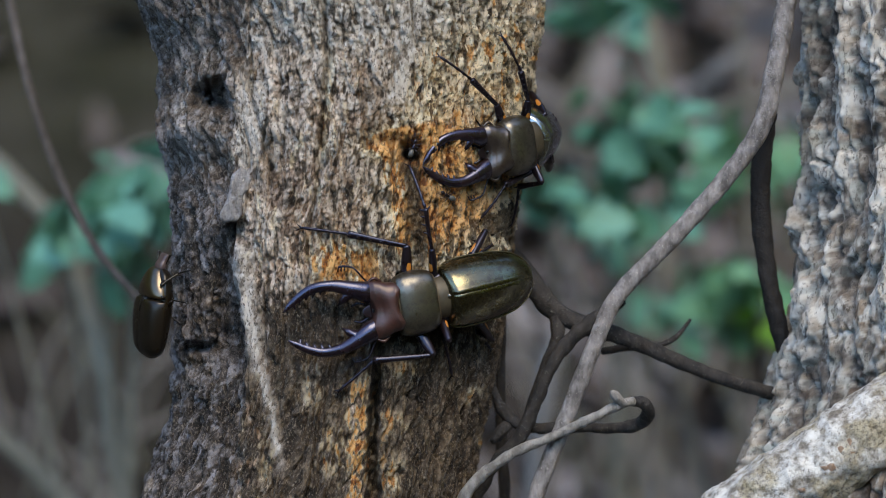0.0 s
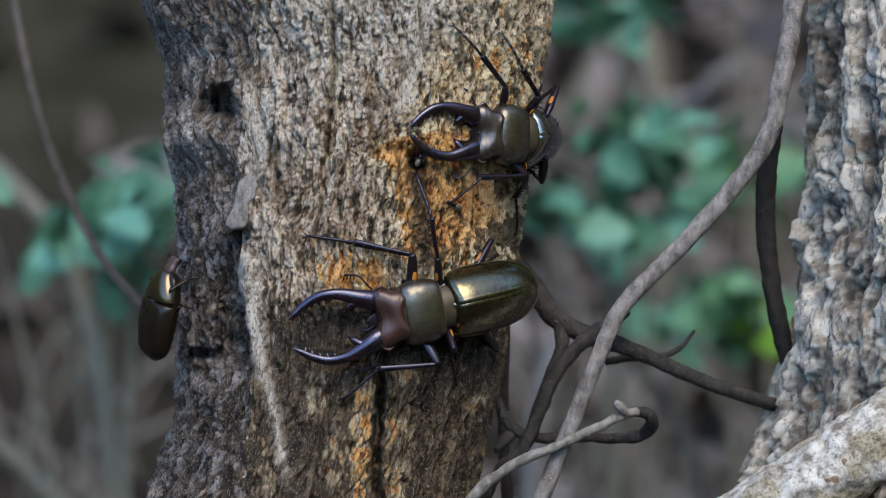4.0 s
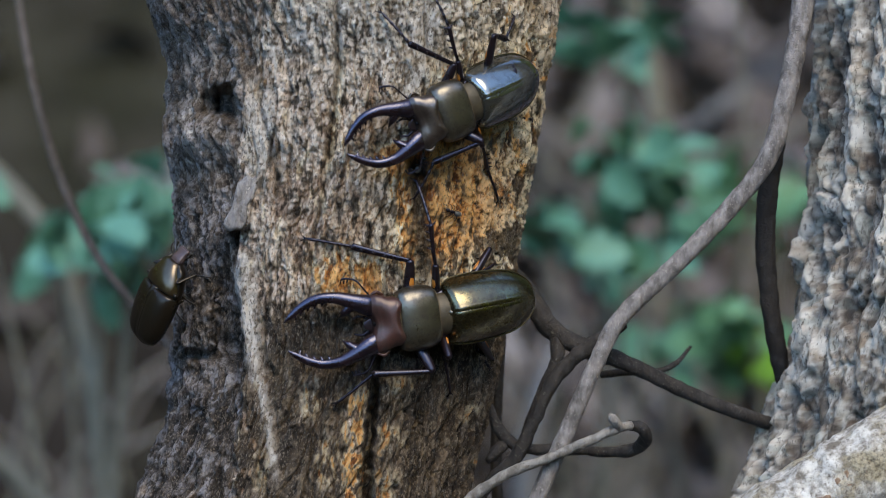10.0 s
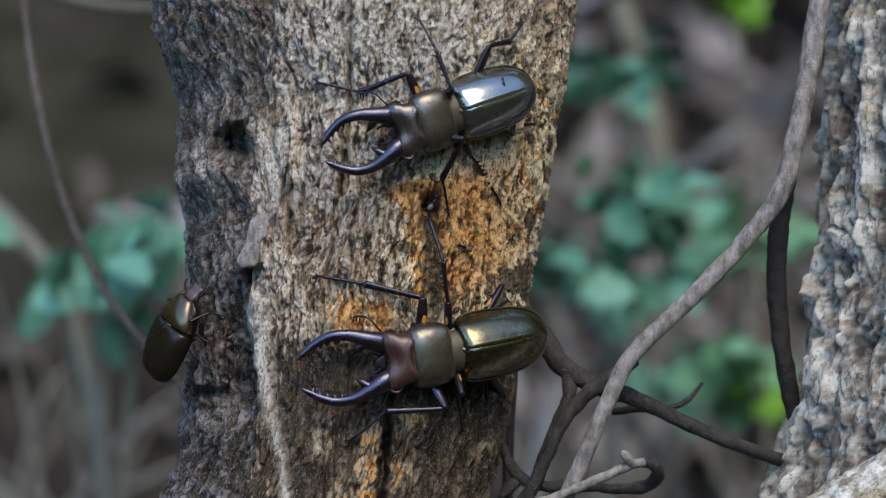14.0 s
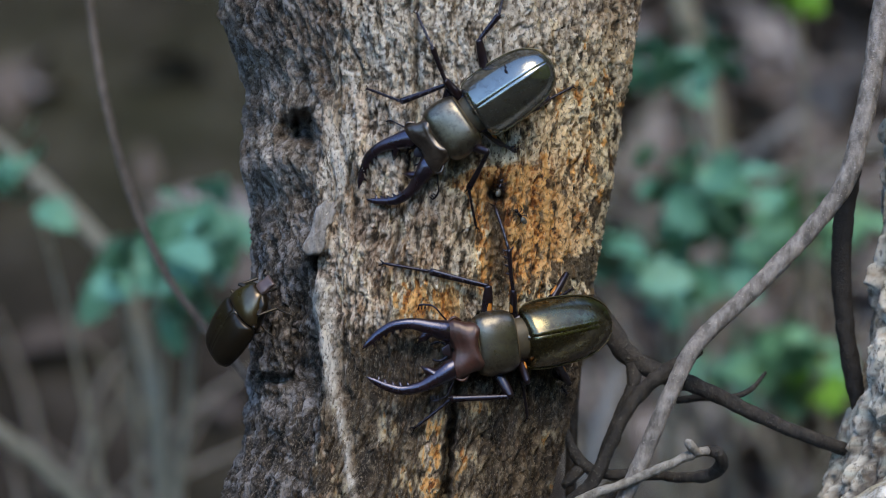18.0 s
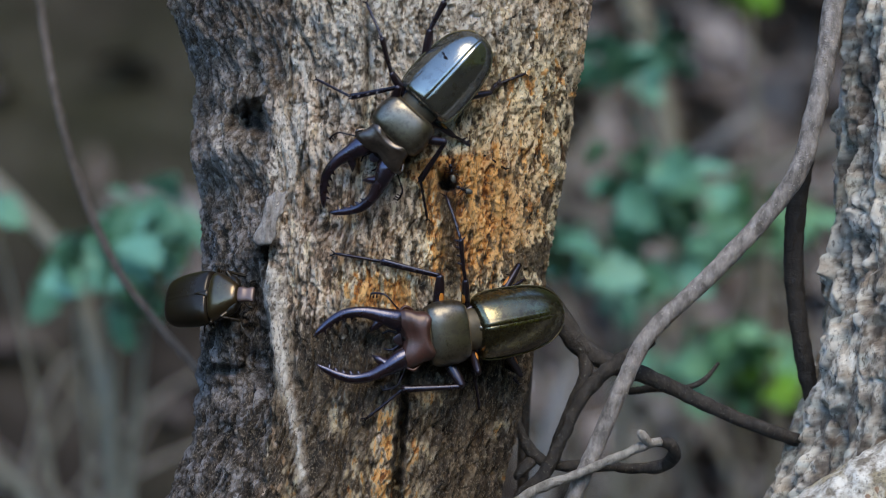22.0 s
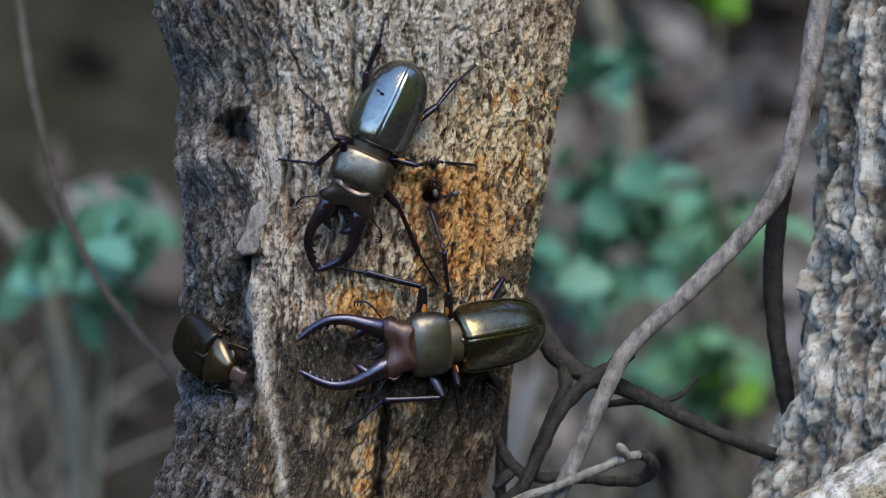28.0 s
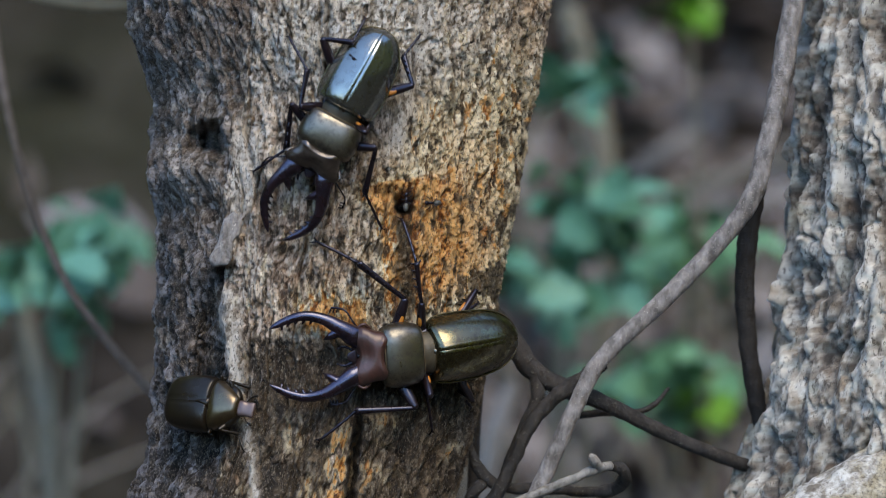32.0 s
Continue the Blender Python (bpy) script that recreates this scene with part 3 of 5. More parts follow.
    low -= 2.4 * bell(u, v, 325, 235, 50, 40) + 1.3 * bell(u, v, ridge_line(v) + 16, 560, 12, 190)
    deep = flank * 2.6 * np.exp(-gap / 26) * step(v, 380, 470)
    wob = 5 * grain(u / 11, v / 13, 73)
    deep += 13.0 * bell(u + wob, v - wob, 373, 166, 19, 26, 4) + 5 * bell(u + wob, v, 350, 172, 16, 22, 4)
    deep += 8.0 * bell(u, v + wob, 416, 404, 19, 15, 3) + 9.0 * bell(u + wob, v, 390, 545, 24, 85, 3) + 7.0 * bell(u, v + 0.5 * wob, 345, 616, 22, 9, 3)
    deep += 5.0 * bell(u + wob, v, 392, 604, 20, 24, 3)
    # sap wounds and cracks
    crack = lerp(v, [600, 660, 720, 800, 900, 1100], [676, 668, 664, 657, 664, 676]) + 5 * grain(v / 20, v * 0, 91)
    vein = lerp(v, [240, 300, 380, 480], [722, 728, 738, 752])
    deep += 10.0 * np.exp(-(((u - crack) / lerp(v, [600, 700, 900], [4, 8, 12])) ** 4)) * step(v, 610, 690)
    deep += 3.6 * np.exp(-(((u - vein) / 13) ** 2)) * step(v, 250, 290) * (1 - step(v, 440, 490))
    deep += 9.0 * bell(u + wob, v, 728, 269, 17, 16, 3) + 2.2 * bell(u, v, 700, 252, 40, 11) + 3.0 * bell(u + wob, v, 622, 490, 14, 34) + 3.0 * bell(u + wob, v, 655, 478, 9, 42)
    seam = lerp(v, [0, 120, 240, 330, 400], [573, 578, 566, 560, 548])
    deep += 3.0 * np.exp(-(((u - seam) / 6) ** 2)) * (1 - step(v, 380, 440)) * step(v, -150, 0)
    deep += 2.6 * np.exp(-(((u - 545 - 8 * grain(v / 30, v * 0, 95)) / 5) ** 2)) * step(v, 380, 410) * (1 - step(v, 520, 560))
    deep += 2.5 * bell(u + wob, v, 448, 335, 8, 28) + 2.0 * bell(u + wob, v, 600, 560, 60, 14)
    split = lerp(v, [205, 250, 300], [472, 464, 460]) + 3 * grain(v / 9, v * 0, 97)
    deep += 3.0 * np.exp(-(((u - split) / 3.5) ** 2)) * step(v, 205, 220) * (1 - step(v, 280, 298))
    rift = np.exp(-((grain(s / 9, h / 62, 301) / 0.055) ** 2)) * step(grain(s / 13, h / 38, 303), -0.15, 0.25) * (1 - flank) * (np.abs(t) < 1.6)
    deep += 1.5 * rift
    smooth_strip = np.exp(-(((u - lerp(v, [-100, 60, 180], [748, 732, 700])) / 16) ** 4)) * (1 - step(v, 150, 200)) * (np.abs(t) < 1.6)
    lip = np.exp(-(((u - lerp(v, [400, 470, 600, 800, 1000], [415, 426, 450, 492, 505])) / lerp(v, [400, 440, 560, 700, 820], [12, 26, 17, 12, 9])) ** 2)) * step(v, 415, 440) * (1 - step(v, 790, 860)) * (np.abs(t) < 1.6)
    plate = bell(u + 0.6 * wob, v, 442, 222, 27, 86, 4) * (np.abs(t) < 1.6)
    lift = lift * (1 - 0.75 * smooth_strip) * (1 - 0.6 * lip) * (1 - 0.6 * plate) + 1.2 * lip
    near = (z > 1.15) & (z < 1.45)
    r = (rad + 0.001 * (lift - 1.2 - low) * np.where(near, 1.0, 1.8)) * (1 - 0.25 * step(z, 1.6, 6.0)) * np.where(z > 5.99, 0.02, 1.0)
    deep = 0.001 * deep * near * (np.abs(t) < 1.75)
    places = np.stack([cx + r * np.sin(t), TRUNK_Y - r * np.cos(t) + deep, z], -1)
    me = fast_grid("trunk", places, closed=True)
    put_tone(me, np.clip(0.55 + 0.38 * (own2 - 0.5) + 0.24 * (own - 0.5) + 0.46 * (own3 - 0.5) + 0.14 * sheet + 0.20 * fractal(s / 0.8, h / 1.3, 161, 3), 0, 1))
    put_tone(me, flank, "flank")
    # stains, exposed wood, paler top; shade of flank, holes and cracks painted in
    blot = fractal(u / 60, v / 95, 101, 4)
    fleck = fractal(u / 13, v / 46, 111, 3)
    dash = fractal(u / 9, v / 26, 121, 3)
    # flank: dark wet bark, with the shade of its turned-away side painted in
    stain_shade = (0.84 - 0.22 * (1 - step(v, 250, 420))) * flank * step(fractal(u / 40, v / 70, 103, 4), -1.2, -0.45) + 0.12 * flank
    soaked = bell(u, v, 790, 770, 190, 230, 4) * step(u - crack, -20, 25) + 1.0 * bell(u, v, 560, 770, 150, 190, 4) + 0.75 * bell(u, v, 600, 560, 190, 75, 3)
    stain_shade = np.maximum(stain_shade, step(0.7 * dash + 0.45 * blot + 1.25 * soaked, 0.25, 0.72) * 0.94)
    stain_shade = np.maximum(stain_shade, step(0.8 * fleck + 0.35 * dash + 0.30 * bell(u, v, 690, 330, 130, 110) + 0.6 * bell(u, v, 850, 420, 90, 60) + 0.55 * bell(u, v, 915, 330, 30, 160) - 0.02 * step(u, 690, 760), 0.36, 0.56) * 0.9)
    # long crack painted black, for the shade inside it
    stain_shade = np.maximum(stain_shade, 0.9 * np.exp(-(((u - crack - 2) / 12) ** 2)) * step(v, 600, 680))
    stain_shade = np.maximum(stain_shade, 0.94 * np.exp(-((np.abs(u - vein) / 19) ** 3)) * step(v, 270, 300) * (1 - step(v, 450, 500)))
    # wound hole blackened: its inner shade goes into the colour
    stain_shade = np.maximum(stain_shade, bell(u + wob, v, 729, 272, 19, 17, 3))
    stain_shade = np.maximum(stain_shade, 0.94 * bell(u, v, 600, 572, 90, 56, 3) * step(fleck, -0.6, -0.05))
    stain_shade = np.maximum(stain_shade, 0.9 * bell(u, v, 690, 500, 34, 60, 3) * step(fleck, -0.5, 0.1))
    # hollow beside the ridge, its black shadow painted on
    stain_shade = np.maximum(stain_shade, 0.96 * bell(u + wob, v, 388, 560, 34, 100, 3))
    amber = bell(u, v, 722, 258, 56, 26) * 1.4 + 0.85 * bell(u, v, 600, 465, 60, 34) * step(fleck, -0.5, 0.2) + 0.9 * np.exp(-(((np.abs(u - vein + 2) - 26) / 15) ** 2)) * step(v, 255, 290) * (1 - step(v, 430, 490)) * step(fleck, -0.6, 0.1) + 0.9 * bell(u, v, 650, 485, 20, 40)
    strip = lerp(v, [620, 700, 880, 1000], [642, 636, 632, 630]) + 6 * grain(v / 30, v * 0, 143)
    glow = 1.1 * np.exp(-(((u - strip) / 16) ** 4)) * step(v, 640, 700) * step(dash, -0.45, 0.1) + (bell(u + wob, v, 712, 250, 58, 19) + 0.8 * bell(u, v, 600, 470, 55, 28) * step(fleck, -0.3, 0.2)) * (1 - bell(u + wob, v, 729, 272, 19, 17, 3))
    glow += 0.75 * bell(u, v, 640, 770, 42, 120, 3) * step(dash, 0.05, 0.4)
    glow += 0.85 * bell(u + 2 * wob, v + wob, 608, 468, 44, 38, 3) * step(fleck, -0.8, -0.1) + 0.7 * bell(u + wob, v, 655, 500, 16, 46, 3)
    for cu, cv, ru, rv in ((704, 748, 24, 22), (716, 655, 30, 16), (862, 792, 18, 26), (700, 838, 20, 34), (585, 800, 16, 44), (552, 690, 18, 40), (842, 700, 16, 20), (470, 820, 14, 50)):
        glow += 0.75 * bell(u + 2 * wob, v + wob, cu, cv, ru, rv, 3) * step(fleck, -0.5, 0.1)
    amber += glow
    amber += 0.7 * np.exp(-(((u - crack - 26) / 9) ** 2)) * step(v, 700, 740) * step(dash, -0.1, 0.35)
    amber += 0.42 * step(fractal(u / 15, v / 60, 141, 3) + 0.1 * bell(u, v, 800, 330, 120, 150) + 0.25 * bell(u, v, 930, 150, 60, 150) + 0.2 * bell(u, v, 700, 700, 250, 200), 0.5, 0.75)
    # right side: golden flakes, lifted further to paint its brighter lit face
    amber += 0.70 * bell(u, v, 850, 240, 140, 270, 4) + 0.3 * bell(u, v, 740, 380, 110, 120) + 0.6 * np.exp(-(((u - seam - 6) / 9) ** 2)) * step(v, 40, 90) * (1 - step(v, 240, 320))
    streak = np.exp(-(((u - lerp(v, [400, 470, 600, 800, 1000], [415, 426, 450, 492, 505]) - 5 * grain(v / 17, v * 0, 153)) / lerp(v, [400, 440, 560, 700, 820], [10, 26, 16, 11, 8])) ** 2)) * step(v, 415, 440) * (1 - step(v, 790, 860)) * (0.65 + 0.35 * step(dash, -0.5, 0.1))
    chalk = 1.0 * streak
    chalk += 0.9 * smooth_strip + 0.48 * step(fractal(u / 15, v / 52, 151, 3) + 0.35 * bell(u, v, 640, 100, 190, 190) + 0.25 * bell(u, v, 820, 330, 60, 100), 0.25, 0.6) * (1 - flank)
    chalk += 0.7 * bell(u, v, 690, -10, 170, 80) + 0.2 * bell(u, v, 640, 40, 220, 130, 4) * (1 - flank) + 0.9 * plate + 0.45 * bell(u, v, 330, 225, 60, 70) + 0.4 * bell(u, v, 350, 110, 60, 60)
    chalk += 0.55 * flank * step(dash, 0.4, 0.7) + 0.6 * bell(u, v, 620, -50, 250, 150, 4) * (1 - flank)
    amber = np.clip(1.25 * amber, 0, 1)
    chalk *= (1 - 0.8 * soaked.clip(0, 1) * (u > 520)) * (1 - 0.85 * amber)
    stain_shade *= 1 - 0.75 * np.clip(chalk - 0.5, 0, 0.5) * 2 * flank
    # rifts and seam: crease shade painted on in patches
    stain_shade = np.maximum(stain_shade, 0.7 * rift * step(fleck, -0.5, 0.1))
    stain_shade = np.maximum(stain_shade, 0.75 * np.exp(-(((u - seam) / 5) ** 2)) * (1 - step(v, 380, 440)) * step(dash, -0.6, 0.0))
    stain_shade = np.maximum(stain_shade, 0.92 * bell(u, v, 630, 530, 85, 50, 3) * step(fleck, -0.6, 0.0))
    # hole in the flank painted black as shaded depth
    stain_shade = np.maximum(stain_shade, bell(u + wob, v - wob, 374, 168, 22, 30, 4))
    stain_shade *= (1 - 0.93 * streak) * (1 - 0.8 * plate) * (1 - 0.8 * smooth_strip) * (1 - 0.85 * np.clip(glow, 0, 1))
    gleam = np.clip(0.5 * stain_shade + 0.7 * bell(u, v, 640, 500, 130, 120) + 0.6 * bell(u, v, 760, 740, 160, 200) + 0.8 * flank, 0, 1)
    clip = lambda m: np.clip(m, 0, 1).reshape(-1)  # noqa: E731
    put_masks(me, clip(stain_shade), clip(amber * (1 - 0.8 * flank)), clip(chalk), clip(gleam))
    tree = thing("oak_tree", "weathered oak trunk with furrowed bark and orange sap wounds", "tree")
    part("trunk", me, OAK, tree, "grey-brown furrowed bark, black with sap in places, painted shade in hollows")
    return tree


oak = oak_trunk()


def bark_chip(outline, y, thick, seed):
    """A loose grey flake of bark: a bent, ragged plate with a rough, layered face."""
    n = 72
    ring = spline(list(outline) + [outline[0]], n + 1)[:-1]
    mid = ring.mean(0)
    turn = np.arange(n) * 1.0
    ragged = 1 + 0.10 * fractal(turn / 5, turn * 0 + seed, 401 + seed, 3)
    scales = np.array([1.0, 1.0, 0.96, 0.88, 0.78, 0.66, 0.52, 0.38, 0.2, 0.0])
    backs = np.array([1.0, 0.35, 0.05, 0.0, -0.05, -0.08, -0.1, -0.1, -0.1, -0.1]) * thick
    uv = mid + (ring - mid)[None] * (scales[:, None] * (1 + (ragged - 1) * scales[:, None] ** 2))[..., None]
    a, b = uv[..., 0], uv[..., 1]
    rough = 0.0004 * fractal(a / 9, b / 22, 411 + seed, 4) + 0.0002 * np.floor(3 * grain(a / 14, b / 30, 415 + seed)) / 3
    depth = y + backs[:, None] + rough * np.minimum(1, (1.05 - scales[:, None]) * 12)
    k = UNIT * (1 + depth / D)
    return fast_grid("bark_chip", np.stack([(a - 784) * k, depth, ZC - (b - 441) * k], -1), closed=True)


part("bark_chip", bark_chip([(428, 292), (447, 300), (442, 330), (430, 350), (428, 380), (412, 394), (394, 393), (389, 378), (402, 352), (408, 318)], 0.0052, 0.0035, 1), CHIP, oak, "loose grey bark flake")


# ---- the lichened tree beside it ----
def side_tree():
    ev = [-900, -200, 0, 60, 200, 300, 400, 500, 600, 700, 750, 800, 882, 1050, 2000, 9200]
    el = [1475, 1450, 1440, 1431, 1429, 1431, 1425, 1411, 1394, 1368, 1350, 1330, 1300, 1270, 1200, 1120]
    depth = 0.056
    zs = np.concatenate([np.linspace(-0.15, 1.18, 60, endpoint=False), np.linspace(1.18, 1.42, 460, endpoint=False), np.linspace(1.42, 6.0, 100)])
    th = np.concatenate([np.radians(np.linspace(-125, 40, 330)), np.radians(np.linspace(40, 235, 50)[1:-1])])
    t, z = np.meshgrid(th, zs)
    k = UNIT * (1 + depth / D)
    v0 = 441 - (zs - ZC) / k
    left = (lerp(v0, ev, el) - 784) * k
    rad = soften(0.047 + 0.00002 * np.clip(v0, 0, 900) + 0 * left, 9)[:, None]
    cx = soften(left, 9)[:, None] + rad
    x, y = cx + rad * np.sin(t), depth - rad * np.cos(t)
    kk = UNIT * (1 + y / D)
    u, v = 784 + x / kk, 441 - (z - ZC) / kk
    s, h = t * 50.0, z * 1000.0
    s = s + 2.5 * grain(s / 14, h / 24, 202) + 1.0 * grain(s / 5, h / 7, 204)
    def layers(field, steps):
        q = field * steps
        base = np.floor(q)
        return (base + step(q - base, 0.65, 1.0)) / steps

    furrow = np.abs(grain(s / 9.0, h / 60, 211) + 0.3 * grain(s / 3, h / 8, 213))
    ws, wh = s + 1.6 * fractal(s / 6, h / 12, 223, 3), h + 4.0 * fractal(s / 6, h / 12, 225, 3)
    plates, own, tip = flakes(ws / 6.5, wh / 26.0, 221)
    bits, own2, tip2 = flakes(ws / 3.0, wh / 7.5, 231)
    sheet = layers(fractal(s / 7.0, h / 24, 241, 2) + 0.10 * grain(s / 1.2, h / 2.5, 243), 2.2)
    scale = layers(fractal(s / 3.4, h / 12.0, 245, 2), 2.0)
    lift = 3.0 * np.sqrt(np.minimum(furrow * 2.2, 1)) + 4.4 * sheet + 0.7 * scale + 2.4 * (own - 0.5) + 1.5 * tip + 0.3 * (own2 - 0.5) + 0.25 * tip2
    lift -= 1.2 * (1 - step(plates, 0.0, 0.08))
    lift += 0.16 * fractal(s / 0.9, h / 1.8, 251, 3)
    r = (rad + 0.001 * (lift - 1.2)) * (1 - 0.25 * step(z, 1.6, 6.0)) * np.where(z > 5.99, 0.02, 1.0)
    me = fast_grid("trunk", np.stack([cx + r * np.sin(t), depth - r * np.cos(t), z], -1), closed=True)
    # random dark blotches; furrow bottoms darkened too, shade put into the colour
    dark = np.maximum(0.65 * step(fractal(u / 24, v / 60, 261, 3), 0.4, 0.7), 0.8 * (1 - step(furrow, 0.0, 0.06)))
    lich = step(fractal(u / 34, v / 46, 271, 4) + 0.4 * bell(u, v, 1440, 130, 30, 160) + 0.4 * bell(u, v, 1400, 720, 50, 160), 0.35, 0.7) * 0.6
    pale = step(0.15 + fractal(u / 20, v / 30, 281, 4) + 0.3 * bell(u, v, 1500, 620, 90, 120), 0.2, 0.55) * 0.9
    # raised sheets lighter, recesses darker: relief shading carried by the tone
    put_tone(me, np.clip(0.56 + 0.34 * (own - 0.5) + 0.18 * (own2 - 0.5) + 0.34 * sheet + 0.14 * scale + 0.16 * fractal(s / 1.0, h / 1.6, 253, 3), 0, 1))
    clip = lambda m: np.clip(m, 0, 1).reshape(-1)  # noqa: E731
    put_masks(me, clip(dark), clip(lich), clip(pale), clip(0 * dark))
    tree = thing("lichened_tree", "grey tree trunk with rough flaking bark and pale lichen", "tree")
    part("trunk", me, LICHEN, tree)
    limb = stem("limb", [(1110, 1080, 0.035), (1200, 1008, 0.022), (1298, 935, 0.012), (1440, 832, 0.008), (1596, 727, 0.010), (1700, 655, 0.03), (1760, 610, 0.05)], [80, 78, 76, 73, 72, 72, 72], 300, 150, 0.08, 5, 0.006)
    part("limb", limb, PALE_LIMB, tree, "pale beige limb dotted with brown warts")
    # warts on the limb
    rng = np.random.default_rng(9)
    line = spline([(1298, 935, 0.012), (1440, 832, 0.008), (1596, 727, 0.010)], 200)
    wart = wart_mesh()
    for n in range(52):
        q = line[rng.integers(0, 199)]
        a = rng.uniform(-1.25, 1.25)
        side = Vector((math.sin(a) * 0.5, -math.cos(a), math.sin(a) * 0.86))
        w = part("wart", wart, WART, tree)
        w.matrix_basis = Matrix.Translation(board(*q) + side * 0.0116) @ side.to_track_quat("Z", "Y").to_matrix().to_4x4() @ Matrix.Diagonal((*(rng.uniform(0.5, 1.3, 2)), rng.uniform(0.6, 1.0), 1))
    return tree


WART = twig_paint("wart_brown", (0.16, 0.10, 0.065), (0.33, 0.22, 0.15), (0.4, 0.33, 0.25), 0.9)


def wart_mesh():
    verts, faces = [], []
    for k, (r, z) in enumerate(((0.0011, -0.0003), (0.0009, 0.0004), (0.0004, 0.0007))):
        for c in range(7):
            a = c / 7 * 6.283
            w = 1 + 0.25 * math.sin(3 * a + k)
            verts.append((r * w * math.cos(a), r * w * math.sin(a), z))
    faces = grid_faces(3, 7, True) + [tuple(14 + c for c in range(7))]
    return mesh_of("wart", verts, faces)


side_tree()


# ---- twigs between the trees ----
def twig(name, label, paint, points, radii, seed, count=80, rough=0.1, parent=None):
    """A twig as a thing with its stem, or as a part of the twig it grows from."""
    me = stem(name, points, radii, count, 18, rough, seed)
    if parent:
        return part(name, me, paint, parent, label)
    ob = thing(name, label, "branch")
    part("stem", me, paint, ob)
    return ob


curved = twig("curved_branch", "smooth grey curved branch passing between the trunks", GREY_TWIG,
     [(1425, -260, 0.04), (1402, -90, 0.036), (1386, 40, 0.033), (1366, 150, 0.031), (1348, 222, 0.030), (1300, 296, 0.030), (1200, 412, 0.029), (1095, 522, 0.027), (1055, 605, 0.026), (1010, 720, 0.026), (955, 860, 0.027), (905, 1010, 0.03), (840, 1300, 0.05)],
     [19, 19, 18.5, 18, 17.5, 16.5, 15.5, 15, 15, 14.5, 14.5, 15, 16], 3, 240, 0.1)
twig("side_branch", "almost black side branch", BLACK_TWIG,
     [(1360, 200, 0.042), (1350, 262, 0.046), (1346, 360, 0.05), (1356, 470, 0.052), (1374, 560, 0.054), (1396, 650, 0.058), (1420, 760, 0.07)], [17, 18, 18, 17, 16, 15, 14], 5, 120, 0.12, curved)
cross = twig("dark_branch", "dark brown branch reaching from the oak to the lichened trunk", DARK_TWIG,
     [(880, 430, 0.06), (935, 490, 0.05), (975, 545, 0.045), (1030, 574, 0.042), (1110, 600, 0.042), (1220, 648, 0.044), (1310, 680, 0.046), (1400, 706, 0.055)], [19, 19, 18, 17, 14, 13, 12, 12], 7, 110, 0.12)
twig("fork", "dark rough fork", DARK_TWIG,
     [(1100, 528, 0.036), (1062, 560, 0.036), (1010, 600, 0.036), (975, 650, 0.036), (948, 715, 0.037), (920, 775, 0.038), (880, 815, 0.04), (850, 870, 0.045), (800, 960, 0.05)], [13, 14, 13, 12, 12, 13, 11, 9, 9], 9, 110, 0.22, curved)
twig("side_twig", "thin dark twig forking beside the dark branch", DARK_TWIG,
     [(985, 556, 0.044), (985, 600, 0.041), (960, 660, 0.041), (935, 730, 0.044)], [14, 11, 9, 7], 10, 50, 0.15, cross)
twig("side_twig", "thin grey twig beside the dark branch", DARK_TWIG,
     [(1065, 622, 0.05), (1110, 615, 0.05), (1160, 613, 0.052), (1195, 598, 0.055), (1222, 566, 0.06)], [7, 7, 6, 5, 3], 11, 50, 0.12, cross)
curled = twig("curled_twig", "pale dead twig ending in a knobbly tip", PALE_TWIG,
     [(760, 1000, 0.03), (815, 890, 0.024), (855, 840, 0.022), (910, 802, 0.022), (990, 768, 0.022), (1060, 734, 0.022), (1100, 715, 0.022), (1122, 710, 0.023)], [12, 11, 10, 9, 8.5, 8.5, 9.5, 8], 13, 140, 0.2)
twig("hook", "dark hooked twig end", DARK_TWIG,
     [(1116, 710, 0.024), (1142, 716, 0.026), (1146, 734, 0.03), (1125, 752, 0.034), (1080, 758, 0.036), (1010, 756, 0.04), (940, 758, 0.042), (905, 742, 0.043), (885, 718, 0.044), (870, 682, 0.046)], [9, 11, 12, 11, 9, 10, 10, 11, 10, 6], 15, 120, 0.22, curled)
twig("knob", "small knobbly bud on the pale twig", PALE_TWIG, [(1104, 716, 0.021), (1092, 706, 0.020), (1086, 697, 0.0195), (1083, 692, 0.0195)], [7, 9, 8, 3], 16, 16, 0.35, curled)
twig("knob", "dark broken stub under the oak's fork", DARK_TWIG, [(905, 745, 0.043), (882, 768, 0.042), (876, 776, 0.042), (872, 784, 0.042)], [8, 11, 12, 5], 17, 20, 0.4, curled)
twig("sapling", "thin grey stem standing beside the oak", DARK_TWIG,
     [(888, 560, 0.075), (886, 650, 0.075), (886, 760, 0.075), (893, 880, 0.075), (897, 1100, 0.08)], [9, 9, 10, 10, 11], 19, 60, 0.1)


# ---- the blurred undergrowth ----
twig("thin_twig", "thin brown twig arching behind the oak", BROWN_TWIG,
     [(-5, -160, 0.2), (18, 0, 0.2), (48, 140, 0.19), (98, 295, 0.19), (165, 430, 0.19), (235, 520, 0.19), (330, 620, 0.19), (420, 700, 0.2)], [6, 7, 7.5, 8, 8, 7.5, 7, 7], 21)
twig("sapling", "slender olive sapling stem in the undergrowth", OLIVE_TWIG,
     [(-160, 160, 0.75), (-20, 278, 0.72), (85, 385, 0.70), (140, 490, 0.68), (180, 640, 0.66), (205, 800, 0.66), (230, 1000, 0.66), (240, 1500, 0.66)], [13, 16, 17, 17, 19, 20, 20, 22], 23)
